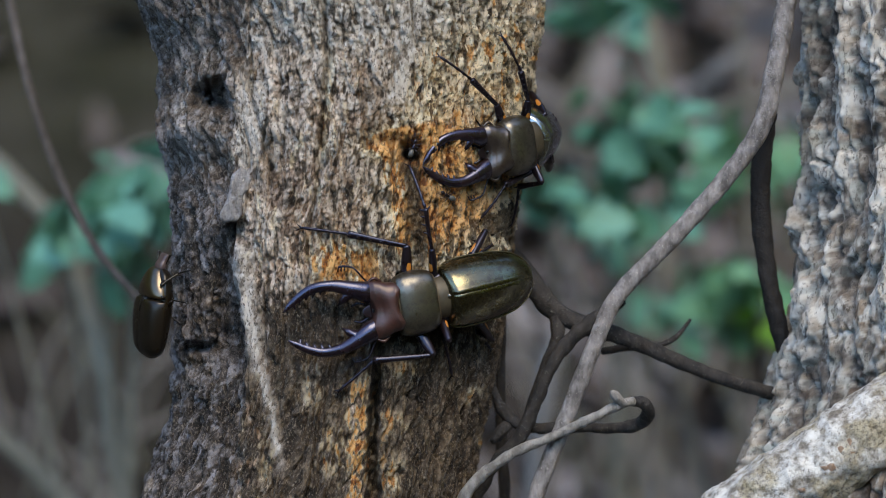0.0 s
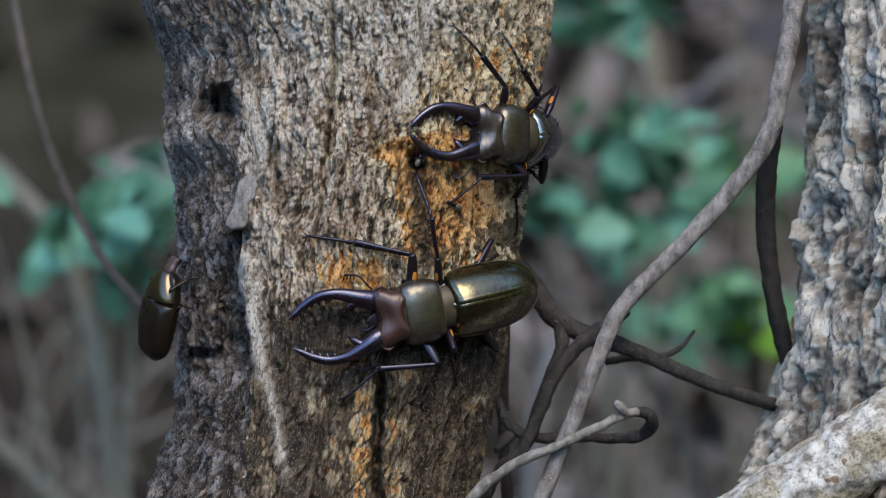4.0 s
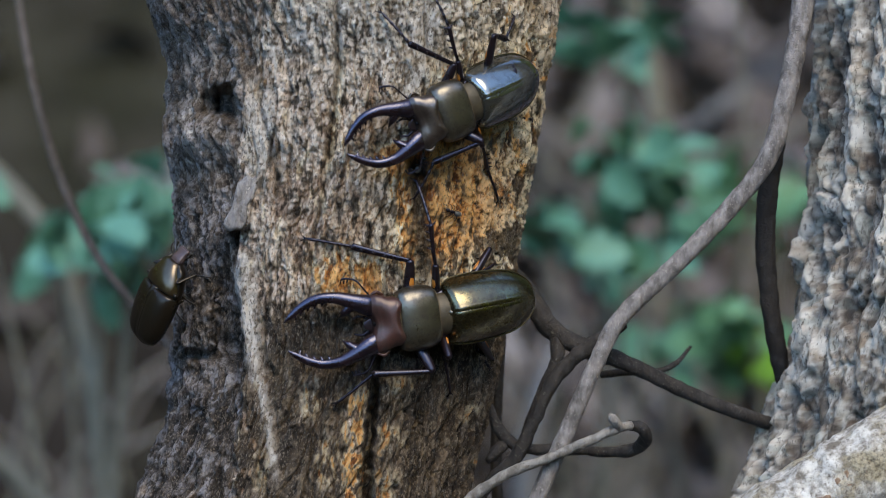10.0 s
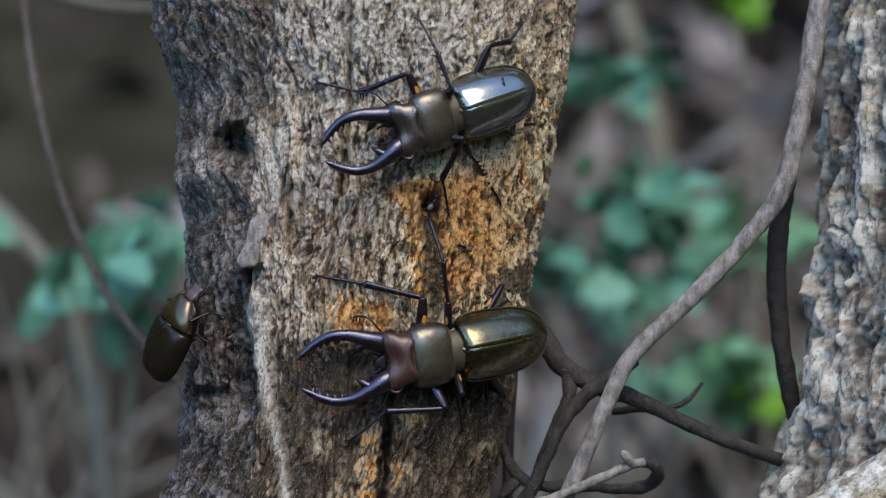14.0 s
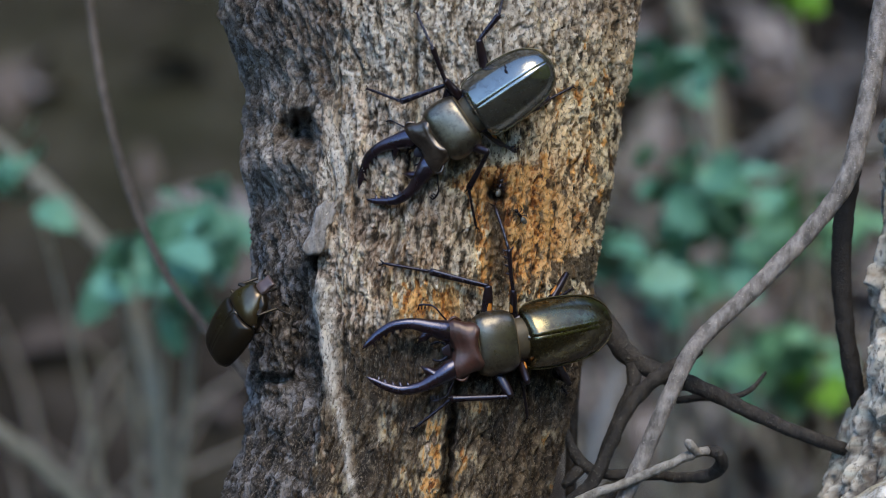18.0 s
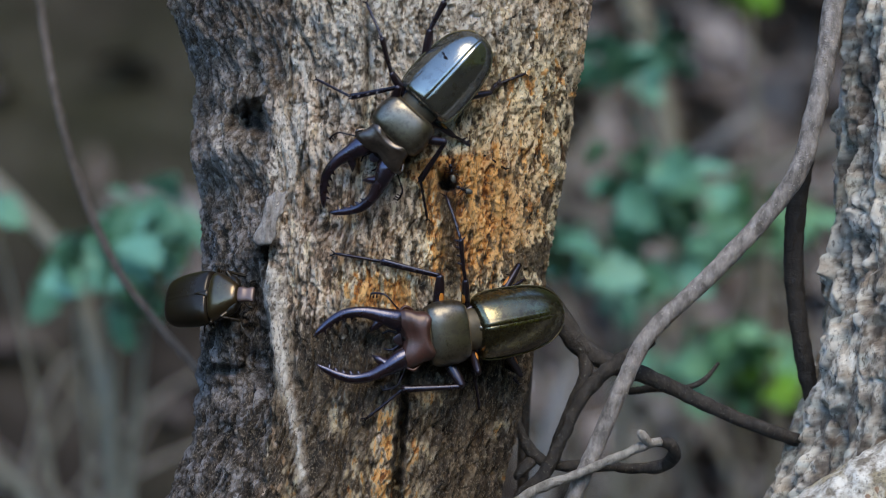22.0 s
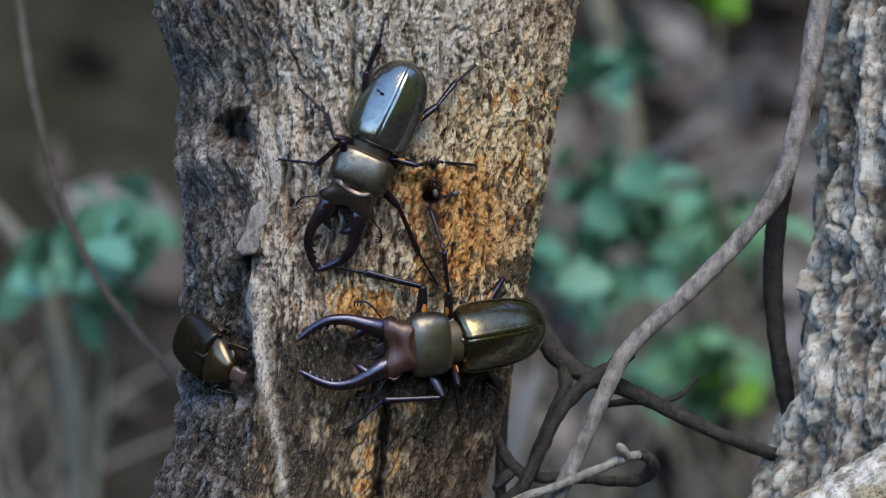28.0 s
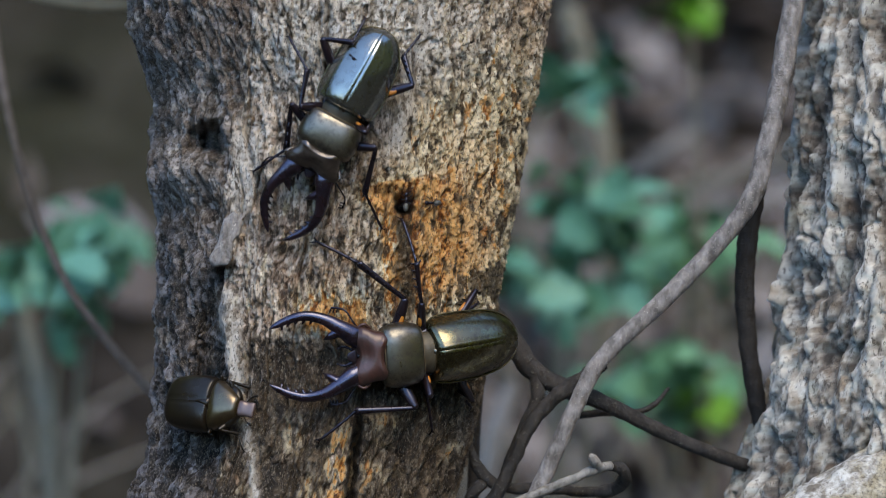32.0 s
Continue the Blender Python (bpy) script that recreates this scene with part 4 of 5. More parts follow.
twig("sapling", "leaning olive sapling stem in the undergrowth", OLIVE_TWIG,
     [(-120, 690, 0.72), (0, 775, 0.72), (110, 880, 0.72), (260, 1050, 0.72), (420, 1500, 0.72)], [15, 17, 17, 18, 18], 24)
twig("sapling", "pale upright sapling stem close behind the oak", PALE_TWIG,
     [(1000, 560, 0.62), (975, 650, 0.60), (958, 760, 0.60), (950, 900, 0.6), (940, 1300, 0.6)], [14, 22, 24, 24, 26], 25)
twig("sapling", "brown leaning stem in the undergrowth", BROWN_TWIG,
     [(1090, 560, 0.85), (1150, 650, 0.85), (1215, 750, 0.85), (1280, 880, 0.85), (1380, 1150, 0.85)], [12, 14, 16, 18, 20], 26)
twig("sapling", "pale grey stem rising in the undergrowth", OLIVE_TWIG,
     [(1085, -120, 0.95), (1135, 20, 0.95), (1165, 150, 0.95), (1180, 320, 0.95), (1170, 600, 0.95)], [22, 22, 20, 16, 10], 27)
twig("dead_stick", "pale dead stick lying across the bank", PALE_TWIG,
     [(1130, 230, 1.25), (1210, 180, 1.22), (1280, 120, 1.2), (1330, 85, 1.2)], [12, 13, 14, 13], 28)
twig("dead_stick", "grey dead stick lying across the bank", OLIVE_TWIG,
     [(1180, 215, 1.3), (1300, 190, 1.28), (1420, 150, 1.25), (1520, 120, 1.2)], [10, 11, 11, 10], 29)


twig("sapling", "pale blurred branch crossing high behind the oak", OLIVE_TWIG,
     [(-60, -150, 0.45), (60, -100, 0.45), (150, -78, 0.45), (240, -74, 0.46), (340, -90, 0.48)], [8, 9, 9, 8, 8], 33)


def straw_clump(label, count, u0, u1, v0, v1, d0, d1, seed):
    """Dry grass blades and thin dead stems on the bank, each a part."""
    rng = np.random.default_rng(seed)
    clump = thing("dry_grass", label, "grass")
    for n in range(count):
        u, v, d = rng.uniform(u0, u1), rng.uniform(v0, v1), rng.uniform(d0, d1)
        lean, tall = rng.normal(0, 0.55), rng.uniform(220, 480)
        line = [(u, v, d), (u + lean * tall * 0.4, v - tall * 0.5, d - 0.02), (u + lean * tall, v - tall * rng.uniform(0.7, 1.0), d - 0.03)]
        part("blade", stem("blade", line, [7, 6, 2], 16, 6, 0.0, n), STRAW if n % 3 else OLIVE_TWIG, clump)
    return clump


straw_clump("dry straw-coloured grass stems on the bank", 70, 930, 1560, 350, 1200, 0.75, 1.5, 61)
straw_clump("dry olive grass stems low on the bank", 16, -100, 330, 800, 1300, 0.8, 1.4, 63)


def leaf_mesh(seed, lobes=3):
    """A small lobed leaf with a raised midrib fold, a centimetre long before scaling."""
    n = 13
    rng = np.random.default_rng(seed)
    verts = []
    for i in range(n):
        f = i / (n - 1)
        w = 0.36 * math.sin(math.pi * f**0.75) ** 0.8 * (1 + 0.22 * math.sin(f * lobes * 6.28))
        droop = -0.22 * f * f
        for side in (-1, -0.5, 0, 0.5, 1):
            verts.append((f * 0.01, side * w * 0.01, (droop + 0.22 * abs(side) * w + rng.normal(0, 0.01)) * 0.01))
    return mesh_of("leaf", verts, grid_faces(n, 5))


LEAVES = {paint: [leaf_mesh(i) for i in range(4)] for paint in (TEAL_LEAF, MID_LEAF, LIME_LEAF)}


def shrub(label, paint, clusters, root, seed):
    """A low shrub: one stem and clusters (u, v, spread across, spread down, depth, leaves, size in cm)."""
    rng = np.random.default_rng(seed)
    plant = thing("shrub", label, "shrub", "undergrowth shrubs")
    for cu, cv, su, sv, depth, count, size in clusters:
        line = [(cu, cv, depth), (0.6 * cu + 0.4 * root[0], cv + 0.35 * (root[1] - cv), depth + 0.02), (root[0], root[1], root[2])]
        part("stalk", stem("stalk", line, [4, 5, 7], 24, 8, 0.05, seed), OLIVE_TWIG, plant)
        for n in range(count):
            u, v = cu + su * rng.normal() * 0.55, cv + sv * rng.normal() * 0.55
            leaf = part("leaf", LEAVES[paint][n % 4], paint, plant)
            turn = Euler((rng.normal(0.7, 0.5), rng.normal(0.2, 0.4), rng.uniform(0, 6.28)))
            leaf.matrix_basis = Matrix.Translation(board(u, v, depth + rng.normal() * 0.035)) @ turn.to_matrix().to_4x4() @ Matrix.Scale(size * rng.uniform(0.7, 1.3), 4)
    return plant


shrub("low shrub with blurred teal-green lobed leaves", TEAL_LEAF,
      [(190, 380, 70, 55, 0.60, 34, 2.0), (255, 320, 60, 45, 0.60, 20, 1.9), (110, 420, 50, 32, 0.60, 16, 1.8), (240, 440, 60, 40, 0.62, 14, 1.7), (-60, 250, 50, 60, 0.62, 8, 2.0)], (210, 1300, 0.62), 31)
shrub("low shrub with blurred bluish-green leaves", TEAL_LEAF,
      [(1120, 215, 70, 75, 0.70, 36, 2.1), (1175, 285, 70, 75, 0.72, 26, 2.1), (1070, 395, 75, 50, 0.65, 32, 2.0), (960, 345, 45, 35, 0.66, 12, 1.8), (1100, 20, 70, 40, 0.74, 18, 2.0)], (1090, 1400, 0.75), 37)
shrub("low shrub with blurred mid-green leaves", MID_LEAF,
      [(1280, 520, 90, 50, 0.76, 28, 2.1), (1310, 290, 60, 60, 0.80, 20, 2.0), (1400, 260, 40, 70, 0.82, 14, 2.0), (1180, 560, 50, 30, 0.8, 8, 1.8)], (1330, 1400, 0.82), 41)
shrub("shrub tip with bright yellow-green leaves", LIME_LEAF, [(1358, 580, 18, 28, 0.74, 9, 1.6), (1290, -118, 30, 24, 0.70, 9, 1.6)], (1420, 1400, 0.8), 43)


# ---- beetles ----
MM = 0.001
ELYTRA = shell_paint("stag_elytra", (0.15, 0.13, 0.058), (0.075, 0.063, 0.034), 0.24, 0.5, 0.06, 0.97, 1.7, worn=0.7)
# cool base and blue gloss tint stand in for reflected sky
SKYLIT_ELYTRA = shell_paint("stag_elytra_skylit", (0.17, 0.175, 0.145), (0.10, 0.105, 0.09), 0.18, 0.9, 0.04, 0.85, 2.0, 1.0, (0.5, 0.6, 1.0), 0.35)
WING_RIM = shell_paint("wing_rim", (0.11, 0.09, 0.04), (0.07, 0.055, 0.025), 0.3, 0.3, 0.1, 0.8, 1.6)
FRINGE = shell_paint("golden_fringe", (0.11, 0.08, 0.04), (0.05, 0.037, 0.02), 0.6, 0.0, 0.5, 0.2)
# bluish tints from here on paint the reflected sky into the gloss
PRONOTUM = shell_paint("stag_pronotum", (0.15, 0.13, 0.09), (0.08, 0.068, 0.048), 0.33, 0.6, 0.16, 0.92, 1.7, 0.5, (0.75, 0.8, 1.0), 0.6)
HEAD = shell_paint("stag_head", (0.090, 0.066, 0.048), (0.048, 0.034, 0.026), 0.36, 0.7, 0.14, 0.75, 1.7, 0.5, (0.75, 0.8, 1.0), 0.5)
RUSSET_HEAD = shell_paint("stag_head_russet", (0.075, 0.028, 0.020), (0.040, 0.016, 0.012), 0.42, 0.4, 0.18, 0.35, 1.6, 0.35, (1.0, 1.0, 1.0), 0.5)
MANDIBLE = shell_paint("stag_mandible", (0.005, 0.004, 0.006), (0.013, 0.006, 0.006), 0.24, 0.25, 0.03, 0.0, 1.5, 0.8, (0.62, 0.66, 1.0))
LEG = shell_paint("stag_leg", (0.006, 0.0045, 0.006), (0.012, 0.007, 0.007), 0.26, 0.1, 0.04, 0.0, 1.5, 0.42, (0.60, 0.68, 1.0))
EYE = shell_paint("beetle_eye", (0.008, 0.009, 0.012), (0.012, 0.012, 0.016), 0.08, 0.8, 0.0, 0.0, 1.7)
GOLD = shell_paint("golden_hair", (0.07, 0.056, 0.034), (0.03, 0.024, 0.015), 0.5, 0.1, 0.5, 0.3)
AMBER = shell_paint("amber_patch", (0.42, 0.16, 0.025), (0.32, 0.11, 0.02), 0.35, 0.4, 0.1, 0.0, 1.5)
CHAFER = shell_paint("chafer_shell", (0.020, 0.014, 0.008), (0.011, 0.008, 0.005), 0.3, 0.15, 0.05, 0.4, 1.45)
CHAFER_NECK = shell_paint("chafer_pronotum", (0.125, 0.085, 0.036), (0.075, 0.050, 0.024), 0.28, 0.5, 0.04, 0.85, 1.7, 0.5, (0.8, 0.85, 1.0))
CHAFER_FACE = shell_paint("chafer_face", (0.10, 0.062, 0.055), (0.07, 0.046, 0.042), 0.4, 0.4, 0.1, 0.3, 1.6)


def dome(name, xs, wide, high, deep, segs=28, start=0.0, end=2 * math.pi, power=1.0, seam=0.0, rim=0.0, count=30, fall=None):
    """A shell lofted along x (millimetres): half widths, heights above and below the rim, over the angles given (0 is the left rim, pi the right)."""
    fine = np.linspace(0, 1, count)
    knots = np.linspace(0, 1, len(xs))
    x, w, h, d = (spline(np.array(list(zip(xs, wide, high, deep))), count)).T
    w, h, d = np.maximum(w, 0.05), np.maximum(h, 0.05), np.maximum(d, 0.05)
    f = np.zeros(count) if fall is None else lerp(fine, knots, fall)
    a = np.linspace(start, end, segs)
    verts = []
    for k in range(count):
        for b in a:
            c, s = math.cos(b), math.sin(b)
            yy = w[k] * math.copysign(abs(c) ** power, c)
            zz = (h[k] if s > 0 else d[k]) * math.copysign(abs(s) ** power, s) + f[k]
            zz -= seam * math.exp(-((yy / 0.28) ** 2)) * (s > 0)
            if rim and s > -0.05:
                lip = math.exp(-((s / 0.16) ** 2))
                yy *= 1 + rim * lip
            verts.append((x[k] * MM, yy * MM, zz * MM))
    n = len(a)
    faces = grid_faces(count, n)
    tip = len(verts)
    verts += [tuple(np.mean(verts[:n], axis=0)), tuple(np.mean(verts[(count - 1) * n : count * n], axis=0))]
    faces += [(tip, c + 1, c) for c in range(n - 1)] + [(tip + 1, (count - 1) * n + c, (count - 1) * n + c + 1) for c in range(n - 1)]
    if end - start < 6.2:
        faces += [(k * n, k * n + n - 1, (k + 1) * n + n - 1, (k + 1) * n) for k in range(count - 1)]
    me = mesh_of(name, verts, faces)
    return me


def roof(name, xs, wide, high, side, count=44, segs=24):
    """One wing case: a gently bowed slope from the seam, rolled down at its outer edge."""
    x, w, h = spline(np.array(list(zip(xs, wide, high))), count).T
    w, h = np.maximum(w, 0.05), np.maximum(h, 0.05)
    q = np.linspace(0, 1, segs) ** 0.8
    z = 1 - 0.36 * q**1.1 - 0.30 * q**2.2 - 0.34 * q**5.5
    dip = -0.30 * np.exp(-((q / 0.025) ** 2)) + 0.10 * np.exp(-(((q - 0.07) / 0.03) ** 2))
    lip = 0.14 * np.exp(-(((q - 0.95) / 0.03) ** 2))
    rows = []
    for k in range(count):
        top = np.stack([np.full(segs, x[k]), side * w[k] * q, h[k] * z + (dip + lip) * min(1, h[k] / 3)], -1)
        under = np.array([[x[k], side * w[k] * 0.97, -0.5], [x[k], side * w[k] * 0.5, -0.7], [x[k], 0, -0.7]])
        rows.append(np.vstack([top, under]))
    places = np.array(rows) * MM
    me = fast_grid(name, places if side > 0 else places[:, ::-1])
    return me


def rod(name, points, radii, segs=10, count=24, flat=1.0, spikes=()):
    """A tapered limb through points in millimetres, with spikes (place, tip, radius)."""
    line = spline(points, count) * MM
    me = tube(name, line, lerp(np.linspace(0, 1, count), np.linspace(0, 1, len(radii)), radii) * MM, segs, 0.0, 0.004, 0, flat)
    if spikes:
        bm = bmesh.new()
        bm.from_mesh(me)
        for at, tip, r in spikes:
            at, tip = Vector(at) * MM, Vector(tip) * MM
            way = (tip - at)
            q = way.to_track_quat("Z", "Y")
            ring = [bm.verts.new(at + q @ Vector((math.cos(i * 1.2566) * r * MM, math.sin(i * 1.2566) * r * MM, 0))) for i in range(5)]
            half = [bm.verts.new(at + way * 0.6 + q @ Vector((math.cos(i * 1.2566) * r * 0.6 * MM, math.sin(i * 1.2566) * r * 0.6 * MM, 0))) for i in range(5)]
            top = bm.verts.new(tip)
            for i in range(5):
                bm.faces.new((ring[i], ring[(i + 1) % 5], half[(i + 1) % 5], half[i]))
                bm.faces.new((half[i], half[(i + 1) % 5], top))
        for f in bm.faces:
            f.smooth = True
        bm.to_mesh(me)
        bm.free()
    return me


def ball(name, centre, size, segs=10):
    return dome(name, [centre[0] + size[0] * math.cos(a) for a in np.linspace(math.pi, 0, 9)], [size[1] * math.sin(a) for a in np.linspace(math.pi, 0, 9)],
                [size[2] * math.sin(a) for a in np.linspace(math.pi, 0, 9)], [size[2] * math.sin(a) for a in np.linspace(math.pi, 0, 9)], 16, count=12)


# legs: name, hip in millimetres, lengths of femur, tibia and tarsus, way in which the knee bends
STAG_LEGS = {
    "fl": ((6.0, 4.5, -2.2), (10.5, 15.0, 12.5), (-0.5, 1.0, 0.5)), "fr": ((6.0, -4.5, -2.2), (10.5, 15.0, 12.5), (-0.5, -1.0, 0.5)),
    "ml": ((-1.5, 4.5, -2.2), (9.5, 10.5, 12.5), (0.1, 1.0, 0.8)), "mr": ((-1.5, -4.5, -2.2), (9.5, 10.5, 12.5), (0.1, -1.0, 0.8)),
    "hl": ((-10.5, 6.0, -2.2), (12.0, 9.0, 9.0), (-0.7, 1.0, 0.35)), "hr": ((-10.5, -6.0, -2.2), (12.0, 9.0, 9.0), (-0.7, -1.0, 0.35)),
}
CHAFER_LEGS = {
    "fl": ((6.0, 3.0, -1.5), (5.0, 5.5, 5.0), (-0.3, 1.0, 0.5)), "fr": ((6.0, -3.0, -1.5), (5.0, 5.5, 5.0), (-0.3, -1.0, 0.5)),
    "ml": ((0.0, 3.5, -1.8), (5.5, 6.0, 5.5), (0.2, 1.0, 0.5)), "mr": ((0.0, -3.5, -1.8), (5.5, 6.0, 5.5), (0.2, -1.0, 0.5)),
    "hl": ((-4.0, 3.5, -1.8), (6.0, 6.5, 6.0), (0.4, 1.0, 0.5)), "hr": ((-4.0, -3.5, -1.8), (6.0, 6.5, 6.0), (0.4, -1.0, 0.5)),
}


def build_legs(beetle, legs, thick, paint, patch=None):
    made = {}
    for key, (hip, (a, b, c), pole) in legs.items():
        k = thick
        femur = part("leg", rod("femur", [(0, 0, 0), (0.3 * a, 0, 0), (0.75 * a, 0, 0), (a, 0, 0)], [0.95 * k, 1.35 * k, 1.15 * k, 0.85 * k], 10, 20, 0.75), paint, beetle)
        femur.matrix_basis = Matrix.Translation(Vector(hip) * MM)
        if patch:
            part("femur_patch", rod("femur_patch", [(0.12 * a, 0.3 * k, 0.25 * k), (0.45 * a, 0.42 * k, 0.34 * k), (0.85 * a, 0.25 * k, 0.22 * k)], [0.4 * k, 0.85 * k, 0.3 * k], 10, 14, 0.72), patch, femur, "amber patch on the thigh")
        spikes = [((f * b, 0.3 * k, 0), ((f + 0.07) * b, 1.6 * k, 0.2), 0.35 * k) for f in (0.4, 0.6, 0.8, 0.97)] + [((0.97 * b, -0.3 * k, 0), (1.08 * b, -1.3 * k, 0.1), 0.3 * k)]
        tibia = part("tibia", rod("tibia", [(0, 0, 0), (0.3 * b, 0.15, 0), (0.75 * b, 0.1, 0), (b, 0, 0)], [0.55 * k, 0.62 * k, 0.78 * k, 0.9 * k], 9, 18, 0.7, spikes), paint, femur)
        beads = []
        for n in range(5):
            beads += [(0.28 * k), (0.42 * k)]
        beads += [0.3 * k, 0.16 * k]
        claws = [((c * 0.97, 0.1, 0), (c * 1.1, 0.9 * k, -0.7 * k), 0.2 * k), ((c * 0.97, -0.1, 0), (c * 1.1, -0.9 * k, -0.7 * k), 0.2 * k)]
        tarsus = part("tarsus", rod("tarsus", [(f * c, 0, 0.5 * math.sin(f * 3.1)) for f in np.linspace(0, 1, 7)], beads, 8, 36, 1.0, claws), paint, femur)
        tibia.matrix_basis = Matrix.Translation((a * MM, 0, 0))
        tarsus.matrix_basis = Matrix.Translation(((a + b) * MM, 0, 0))
        made[key] = (femur, tibia, tarsus)
    return made


NECK, HINGE_X, HINGE_Y = 9.0, 7.8, 4.9      # where the head joins the neck shield, and the jaws the head


def head_mesh():
    """A broad flat head: widest at the eyes, hollowed behind between two raised corners and in front above the mouth."""
    rows, segs = 40, 60
    marks = [0, 0.06, 0.2, 0.42, 0.6, 0.78, 0.92, 1.0]
    places = np.zeros((rows, segs, 3))
    around = np.linspace(0, 2 * np.pi, segs, endpoint=False)
    c, sn = np.cos(around), np.sin(around)
    q = np.sign(c) * np.abs(c) ** 0.7
    lift = np.sign(sn) * np.abs(sn) ** 0.55
    rear = 0.9 * np.exp(-((q / 0.5) ** 2)) - 0.5 * np.exp(-(((np.abs(q) - 0.78) / 0.2) ** 2))
    front = 8.5 - 1.3 * np.exp(-((q / 0.36) ** 2)) + 0.3 * np.exp(-(((np.abs(q) - 0.7) / 0.2) ** 2))
    for i, f in enumerate(np.linspace(0, 1, rows)):
        w = lerp(f, marks, [5.4, 6.1, 6.3, 6.5, 7.2, 7.6, 7.2, 6.0])
        top = lerp(f, marks, [1.6, 3.9, 4.6, 4.4, 4.1, 3.5, 2.6, 0.9])
        under = lerp(f, marks, [0.8, 2.0, 2.4, 2.6, 2.4, 2.2, 1.8, 0.7])
        z = np.where(lift > 0, top * lift, under * lift)
        crest = 0.6 * math.exp(-(((f - 0.1) / 0.13) ** 2)) * np.exp(-(((np.abs(q) - 0.62) / 0.26) ** 2))
        hollow = 0.9 * math.exp(-(((f - 0.72) / 0.24) ** 2)) * np.exp(-((q / 0.45) ** 2)) + 0.35 * math.exp(-(((f - 0.1) / 0.16) ** 2)) * np.exp(-((q / 0.3) ** 2))
        z = z + np.where(lift > 0, (crest - hollow) * lift, 0)
        places[i] = np.stack([rear * (1 - f) + front * f, w * q, z], -1)
    me = fast_grid("head", places * MM, closed=True)
    bm = bmesh.new()
    bm.from_mesh(me)
    bmesh.ops.holes_fill(bm, edges=[e for e in bm.edges if e.is_boundary], sides=0)
    bm.to_mesh(me)
    bm.free()
    return me


def stag_beetle(label, head_paint, wing_paint, size, wide, mark=False):
    """A male stag beetle; its middle is where wing cases and neck shield meet, x ahead, z away from the bark."""
    beetle = thing("stag_beetle", label, "beetle", "beetles on the oak")
    trunk_mesh = dome("abdomen", [-27.5, -25, -17, -7, 0.5], [1.0, 5.5, 7.6, 7.4, 5.0], [0.6, 1.0, 1.4, 1.4, 1.0], [0.8, 3.0, 4.2, 4.4, 3.0], 24)
    abdomen = part("abdomen", trunk_mesh, LEG, beetle)
    for side in (1, -1):
        me = roof("wing_case", [-28.6, -28.0, -26.4, -22.5, -16.5, -9.5, -4.8, -3.2, -2.6], [0.5, 2.7, 5.0, 7.2, 8.3, 8.6, 8.2, 7.5, 6.4], [0.3, 2.0, 3.8, 5.8, 6.9, 7.1, 6.6, 5.5, 3.6], side)
        part("wing_case", me, wing_paint, abdomen, "glossy bronze-green wing case")
    if mark:
        for x, y, z, k in ((-16.8, -3.3, 5.72, 1.1), (-17.4, -4.7, 4.92, 0.7)):
            dent = dome("dent", [-1.1 * k, -0.5 * k, 0.5 * k, 1.1 * k], [0.1, 0.42 * k, 0.42 * k, 0.1], [0.02, 0.06, 0.06, 0.02], [0.1, 0.2, 0.2, 0.1], 12, count=10)
            dent.transform(Matrix.Translation((x * MM, y * MM, z * MM)) @ pose(0, 0, 0, 24, 0, 70))
            part("dent", dent, LEG, abdomen, "small dark dent in the wing case")
    rim = [(-3.0, 7.4), (-4.8, 8.4), (-9.5, 8.8), (-16.5, 8.5), (-22.5, 7.4), (-26.4, 5.2), (-28.2, 2.8), (-28.9, 0)]
    for sy in (1, -1):
        part("wing_rim", rod("wing_rim", [(x, sy * y, 0.1) for x, y in rim], [0.15, 0.22, 0.22, 0.15], 6, 40), WING_RIM, abdomen, "thin golden margin of the wing case")
    part("scutellum", dome("scutellum", [-5.6, -4.0, -2.2], [0.2, 1.2, 1.9], [5.2, 5.0, 3.9], [0.5, 0.5, 0.5], 16, count=12), PRONOTUM, abdomen)
    part("waist", dome("waist", [-3.6, -2.0, -0.6, 0.8], [5.2, 5.4, 5.2, 4.8], [3.4, 3.4, 3.2, 3.0], [2.5, 3.2, 3.2, 3.2], 24, count=12), GOLD, beetle, "dull golden-haired waist")
    part("pronotum", dome("pronotum", [-0.4, -0.1, 0.8, 3.2, 6.0, 8.4, 9.8, 10.3, 10.5], [5.2, 6.2, 7.3, 7.9, 8.1, 7.8, 7.2, 6.6, 5.8], [2.4, 3.4, 4.5, 5.0, 5.1, 4.8, 4.2, 3.6, 2.8], [2.0, 2.4, 2.8, 3.2, 3.2, 3.0, 2.6, 2.2, 1.8], 44, 0, 2 * math.pi, 0.66, 0.22, 0.035, 44), PRONOTUM, beetle, "dull bronze neck shield")
    for x, w, h in ((0.0, 6.5, 3.6), (10.4, 6.6, 3.5)):
        arc = [(x, w * math.copysign(abs(math.cos(a)) ** 0.66, math.cos(a)), h * math.sin(a) ** 0.66) for a in np.linspace(0.02, math.pi - 0.02, 21)]
        part("hair_fringe", rod("hair_fringe", arc, [0.12, 0.17, 0.12], 6, 44), FRINGE, beetle, "golden hair fringe")
    head = part("head", head_mesh(), head_paint, beetle, "broad head with raised hind corners")
    head.matrix_basis = Matrix.Translation((NECK * MM, 0, 0))
    part("labrum", dome("labrum", [6.6, 7.4, 8.6, 9.6, 10.0], [1.6, 1.7, 1.4, 0.9, 0.3], [0.1, 0.1, 0.1, 0.1, 0.05], [0.8, 1.0, 0.9, 0.6, 0.3], 18, count=14), LEG, head, "small dark lip plate")
    mandibles = []
